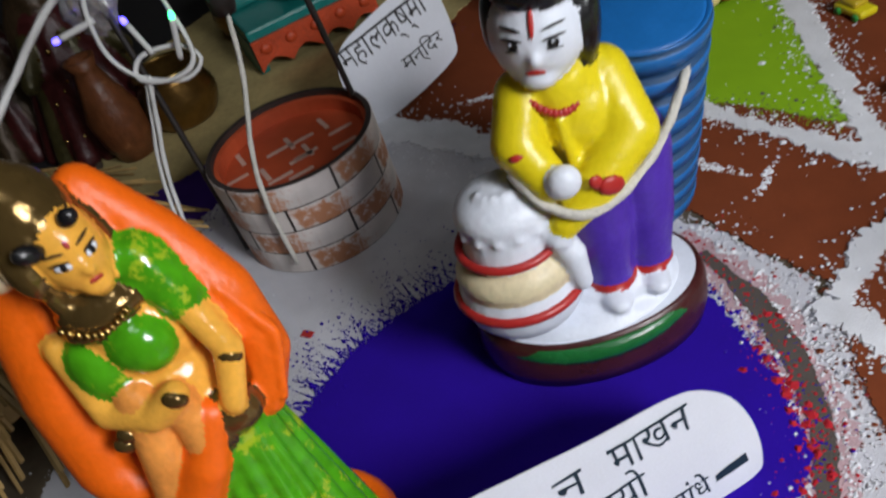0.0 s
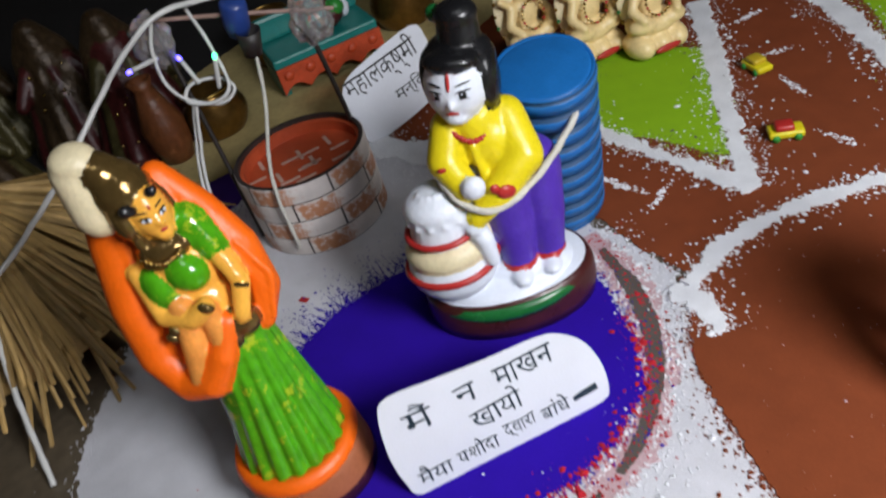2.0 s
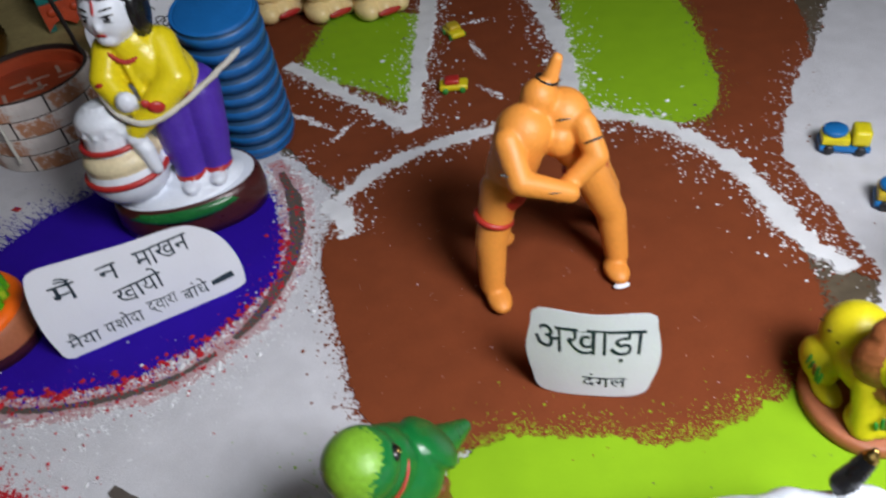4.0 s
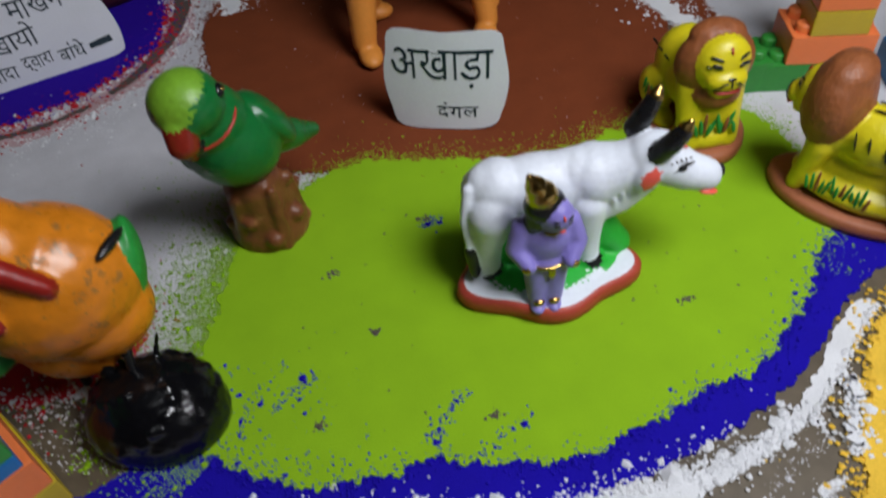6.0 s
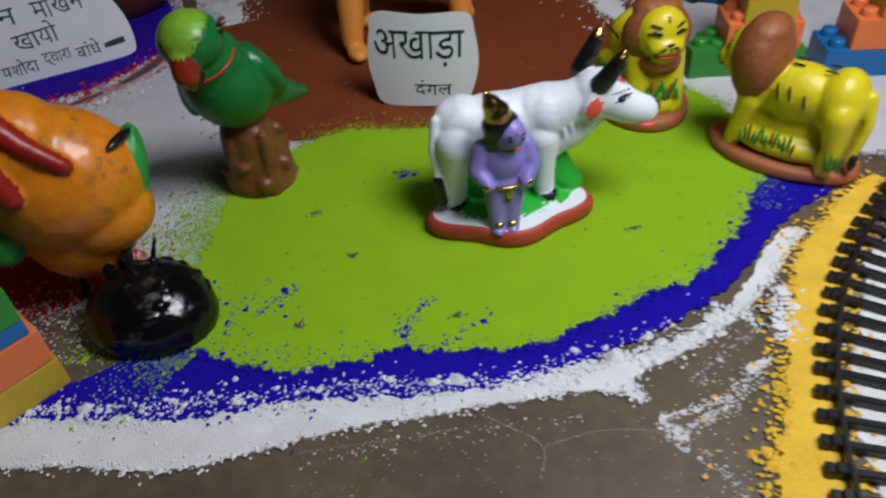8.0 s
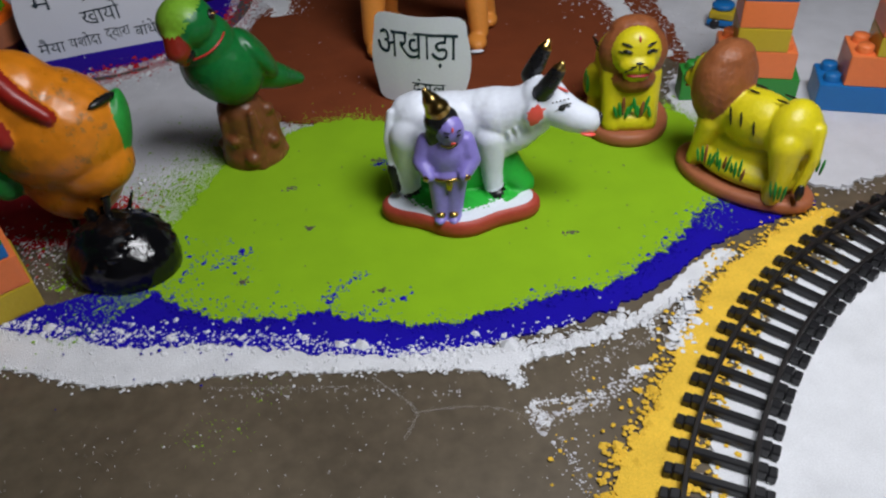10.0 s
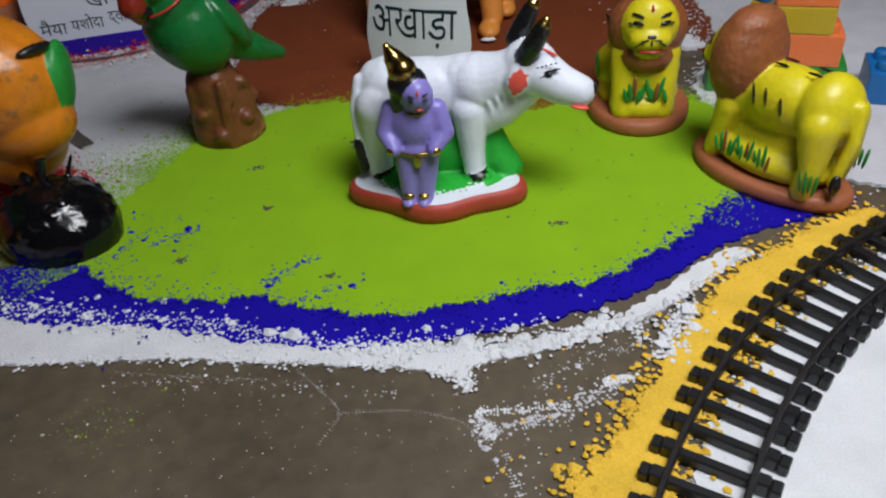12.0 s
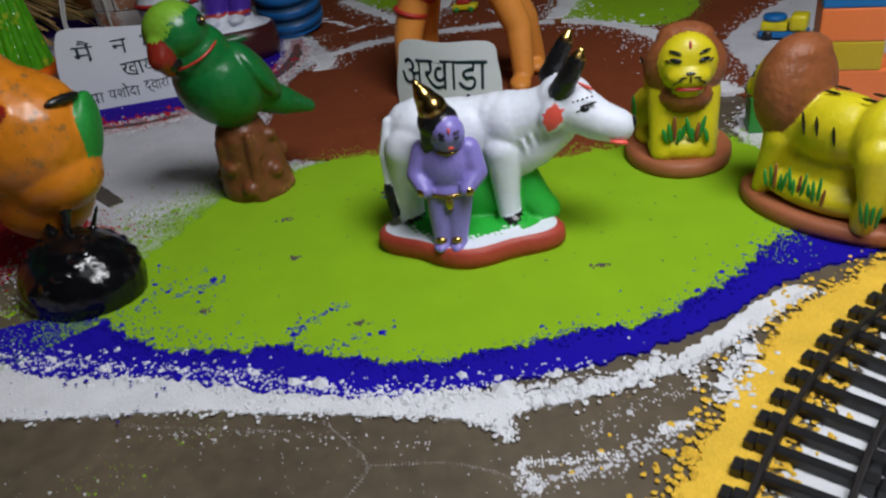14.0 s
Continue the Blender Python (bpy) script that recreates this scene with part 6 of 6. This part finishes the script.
def pot(m, r, h, label):
    prof = [(0, 0), (r * 0.55, 0)]
    for i in range(9):
        u = i / 8
        rr = r * (0.62 + 0.38 * math.sin(math.pi * (0.15 + 0.75 * u)))
        prof += [(rr, h * 0.8 * u + 0.001), (rr * 1.045, h * 0.8 * u + 0.003)]
    prof += [(r * 0.62, h * 0.86), (r * 0.78, h), (r * 0.70, h), (r * 0.5, h * 0.86), (0, h * 0.7)]
    t = thing("gilt_pot", m, label, "pot", "gilt pots")
    part("body", lathe(prof, 40), M["dull_gold"], t, smooth=True)
    part("rim", lathe([(r * 0.78, h - 0.002), (r * 0.84, h), (r * 0.80, h + 0.002), (r * 0.72, h + 0.001), (r * 0.78, h - 0.002)], 40), M["gold"], t, "bright gilt rim", smooth=True)
    return t


pot(pose(0.470, 1.055, 0.002), 0.040, 0.060, "ribbed old-gold pot on the beige cloth")
pot(pose(0.232, 0.905, 0.002), 0.036, 0.052, "ribbed old-gold pot behind the well")
pot(pose(0.300, 1.060, 0.002), 0.036, 0.060, "ribbed old-gold pot behind the stool")
vase = thing("brown_vase", pose(0.185, 0.868, 0.001), "tall glossy brown vase behind the well", "vase")
part("body", lathe([(0, 0), (0.016, 0), (0.022, 0.02), (0.024, 0.045), (0.014, 0.075), (0.010, 0.088), (0.014, 0.098), (0.011, 0.098), (0.007, 0.085), (0, 0.08)], 32), M["stump"], vase, smooth=True)


def draped(m, cloths, seed, label):
    f = Figure(0.003, 3)
    r3 = random.Random(seed)
    a, b = cloths
    f.t(a, [(0, 0, 0.012), (0, 0, 0.070), (0, 0, 0.110)], [0.060, 0.042, 0.026]).e("cloth_dark", (0, -0.004, 0.132), (0.015, 0.015, 0.019)).t("cloth_dark", [(0, 0.004, 0.142), (0.020, 0.006, 0.118), (0.034, 0.006, 0.080)], [0.017, 0.013, 0.010]).t("cloth_dark", [(0, 0.004, 0.142), (-0.020, 0.006, 0.118), (-0.034, 0.006, 0.080)], [0.017, 0.013, 0.010])
    for i in range(16):
        an = i / 16 * 6.283
        f.t(a if i % 3 else b, [(0.060 * math.cos(an), 0.060 * math.sin(an), 0.004), (0.026 * math.cos(an + r3.uniform(-.3, .3)), 0.026 * math.sin(an), 0.105)], [0.010, 0.005])
    for i in range(26):
        an, z = r3.uniform(3.3, 6.1), r3.uniform(0.02, 0.11)
        rr = 0.064 - 0.30 * z
        f.d("gold", (rr * math.cos(an), rr * math.sin(an), z), r3.uniform(0.0012, 0.0026))
    f.t(b, [(0.024, -0.01, 0.105), (0.045, -0.03, 0.075)], [0.010, 0.008]).t(b, [(-0.024, -0.01, 0.105), (-0.045, -0.03, 0.080)], [0.010, 0.008])
    return f.build("draped_idol", m, label, "idol")


draped(pose(0.055, 0.985, 0.0, 0, 0, 20), ("cloth_dark", "cloth_maroon"), 1, "doll-like idol draped in dark glittery cloth")
draped(pose(-0.075, 1.05, 0.0, 0, 0, 10), ("cloth_olive", "cloth_dark"), 2, "doll-like idol draped in olive brocade")
draped(pose(0.150, 0.940, 0.001, 0, 0, 30), ("cloth_maroon", "cloth_olive"), 3, "doll-like idol draped in maroon cloth")
draped(pose(-0.02, 0.85, 0.0, 0, 0, 30), ("cloth_dark", "cloth_olive"), 4, "doll-like idol draped in dark cloth")

# ---- building blocks and small vehicles ----
PITCH = 0.0165


def block(parent_m, mat, nx, ny, h, label, studs=None):
    t = thing("building_block", parent_m, label, "toy block", "toy building blocks")
    part("body", box(-nx * PITCH / 2, nx * PITCH / 2, -ny * PITCH / 2, ny * PITCH / 2, 0, h, 0.0011), M[mat], t)
    me = None
    for i in range(nx):
        for j in range(ny):
            if studs is not None and (i, j) not in studs:
                continue
            if me is None:
                me = bpy.data.meshes.new("stud")
                bm = lathe([(0.0052, 0), (0.0052, 0.0042), (0.0046, 0.0050), (0, 0.0050)], 16)
                bm.to_mesh(me)
                bm.free()
                me.materials.append(M[mat])
                me.polygons.foreach_set("use_smooth", [True] * len(me.polygons))
            o = new("stud", me)
            o.parent = t
            o.location = ((i - (nx - 1) / 2) * PITCH, (j - (ny - 1) / 2) * PITCH, h)
    return t


def stack(m, rows):
    for mat, nx, ny, h, dx, z, studs, label in rows:
        block(m @ Matrix.Translation((dx, 0, z)), mat, nx, ny, h, label, studs)


H0 = 0.019
stack(pose(0.948, 0.196, 0.0016, 0, 0, -18), [
    ("b_green", 4, 2, H0, 0.0, 0.0, [(0, 0), (0, 1)], "green plastic toy block at the foot of a tower"),
    ("b_orange", 3, 2, H0, 0.003, H0, [(0, 0), (0, 1), (2, 0), (2, 1)], "orange plastic toy block with open studs"),
    ("b_yellow", 2, 2, 0.016, 0.004, 2 * H0, [], "mustard plastic toy block in a tower"),
    ("b_orange", 2, 2, 0.018, 0.004, 2 * H0 + 0.016, [], "orange plastic toy block in a tower"),
    ("b_blue", 2, 2, 0.016, 0.004, 2 * H0 + 0.034, [], "blue plastic toy block in a tower"),
    ("b_yellow", 2, 2, 0.016, 0.004, 2 * H0 + 0.050, None, "mustard plastic toy block on top of a tower")])
stack(pose(1.020, 0.166, 0.0016, 0, 0, -20), [
    ("b_blue", 4, 2, H0, 0.0, 0.0, [(0, 0), (0, 1)], "blue plastic toy block lying on white powder"),
    ("b_orange", 3, 2, 0.021, 0.006, H0, [(0, 0), (0, 1)], "orange plastic toy block on a blue one"),
    ("b_yellow", 2, 2, 0.013, 0.012, H0 + 0.021, [], "mustard plastic toy block on an orange one"),
    ("b_orange", 2, 2, 0.016, 0.012, H0 + 0.034, None, "orange plastic toy block on top")])
stack(pose(0.9105, 0.199, 0.0016, 0, 0, -10), [("b_green", 1, 1, 0.021, 0, 0, None, "small green toy block behind the lions")])
stack(pose(0.464, 0.049, 0.0014, 0, 0, 33), [
    ("b_yellow", 4, 3, 0.017, 0.0, 0.0, [], "mustard plastic toy block by the mound"),
    ("b_orange", 4, 3, 0.019, -0.001, 0.017, [], "orange plastic toy block by the mound"),
    ("b_blue", 4, 3, 0.008, -0.004, 0.036, [], "thin blue toy block by the mound"),
    ("b_green", 4, 3, 0.018, -0.004, 0.044, None, "green plastic toy block on top by the rooster")])


def toy_car(m, body, roof, label, s=1.0):
    t = thing("toy_car", m @ Matrix.Diagonal((s, s, s, 1)), label, "toy car", "toy cars")
    part("body", box(-0.008, 0.008, -0.014, 0.014, 0.0022, 0.0085, 0.0022), M[body], t, smooth=True)
    cab = box(-0.0066, 0.0066, -0.006, 0.009, 0.0080, 0.0135, 0.0022)
    part("roof", cab, M[roof], t, smooth=True)
    for x in (-0.0080, 0.0080):
        for y in (-0.0085, 0.0085):
            bm = lathe([(0, -0.0014), (0.0028, -0.0014), (0.0032, 0), (0.0028, 0.0014), (0, 0.0014)], 16)
            w = part("wheel", bm, M["b_green"], t, smooth=True)
            w.matrix_local = pose(x, y, 0.0032, 0, 90, 0)


toy_car(pose(0.762, 0.700, 0.0012, 0, 0, 10), "lion", "b_yellow", "tiny yellow toy car on the brown road", 0.95)
toy_car(pose(0.734, 0.594, 0.0012, 0, 0, 75), "lion", "red", "tiny yellow toy car with a red roof", 0.95)


def toy_truck(m, hull, body, label):
    t = thing("toy_truck", m, label, "toy truck", "toy trucks")
    part("hull", box(-0.010, 0.010, -0.018, 0.018, 0.002, 0.007, 0.002), M[hull], t)
    part("cab", box(-0.009, 0.009, -0.017, -0.004, 0.007, 0.020, 0.003), M[body], t, smooth=True)
    part("bed", box(-0.009, 0.009, -0.003, 0.017, 0.007, 0.014, 0.002), M[body], t)
    d = part("drum", lathe([(0, 0), (0.0085, 0), (0.0090, 0.001), (0.0090, 0.003), (0.008, 0.004), (0, 0.004)], 28), M["b_blue"], t, "round dark blue cap", smooth=True)
    d.location = (0, 0.008, 0.0145)
    for x in (-0.0095, 0.0095):
        for y in (-0.011, 0.011):
            w = part("wheel", lathe([(0, -0.0018), (0.0036, -0.0018), (0.0040, 0), (0.0036, 0.0018), (0, 0.0018)], 16), M["track"], t, smooth=True)
            w.matrix_local = pose(x, y, 0.0040, 0, 90, 0)


toy_truck(pose(0.985, 0.306, 0.0016, 0, 0, 55), "b_blue", "b_yellow", "mustard toy truck with a blue cap on white powder")
toy_truck(pose(0.990, 0.378, 0.0016, 0, 0, 60), "b_blue", "lion", "blue toy truck with a yellow cab on white powder")
bit = box(-0.004, 0.004, -0.0025, 0.0025, 0, 0.0008, 0.0003)
tagged(part("red_scrap", bit, M["red"]), "small red scrap lying on the white powder", "scrap").matrix_world = pose(0.330, 0.567, 0.0007, 0, 0, -35)
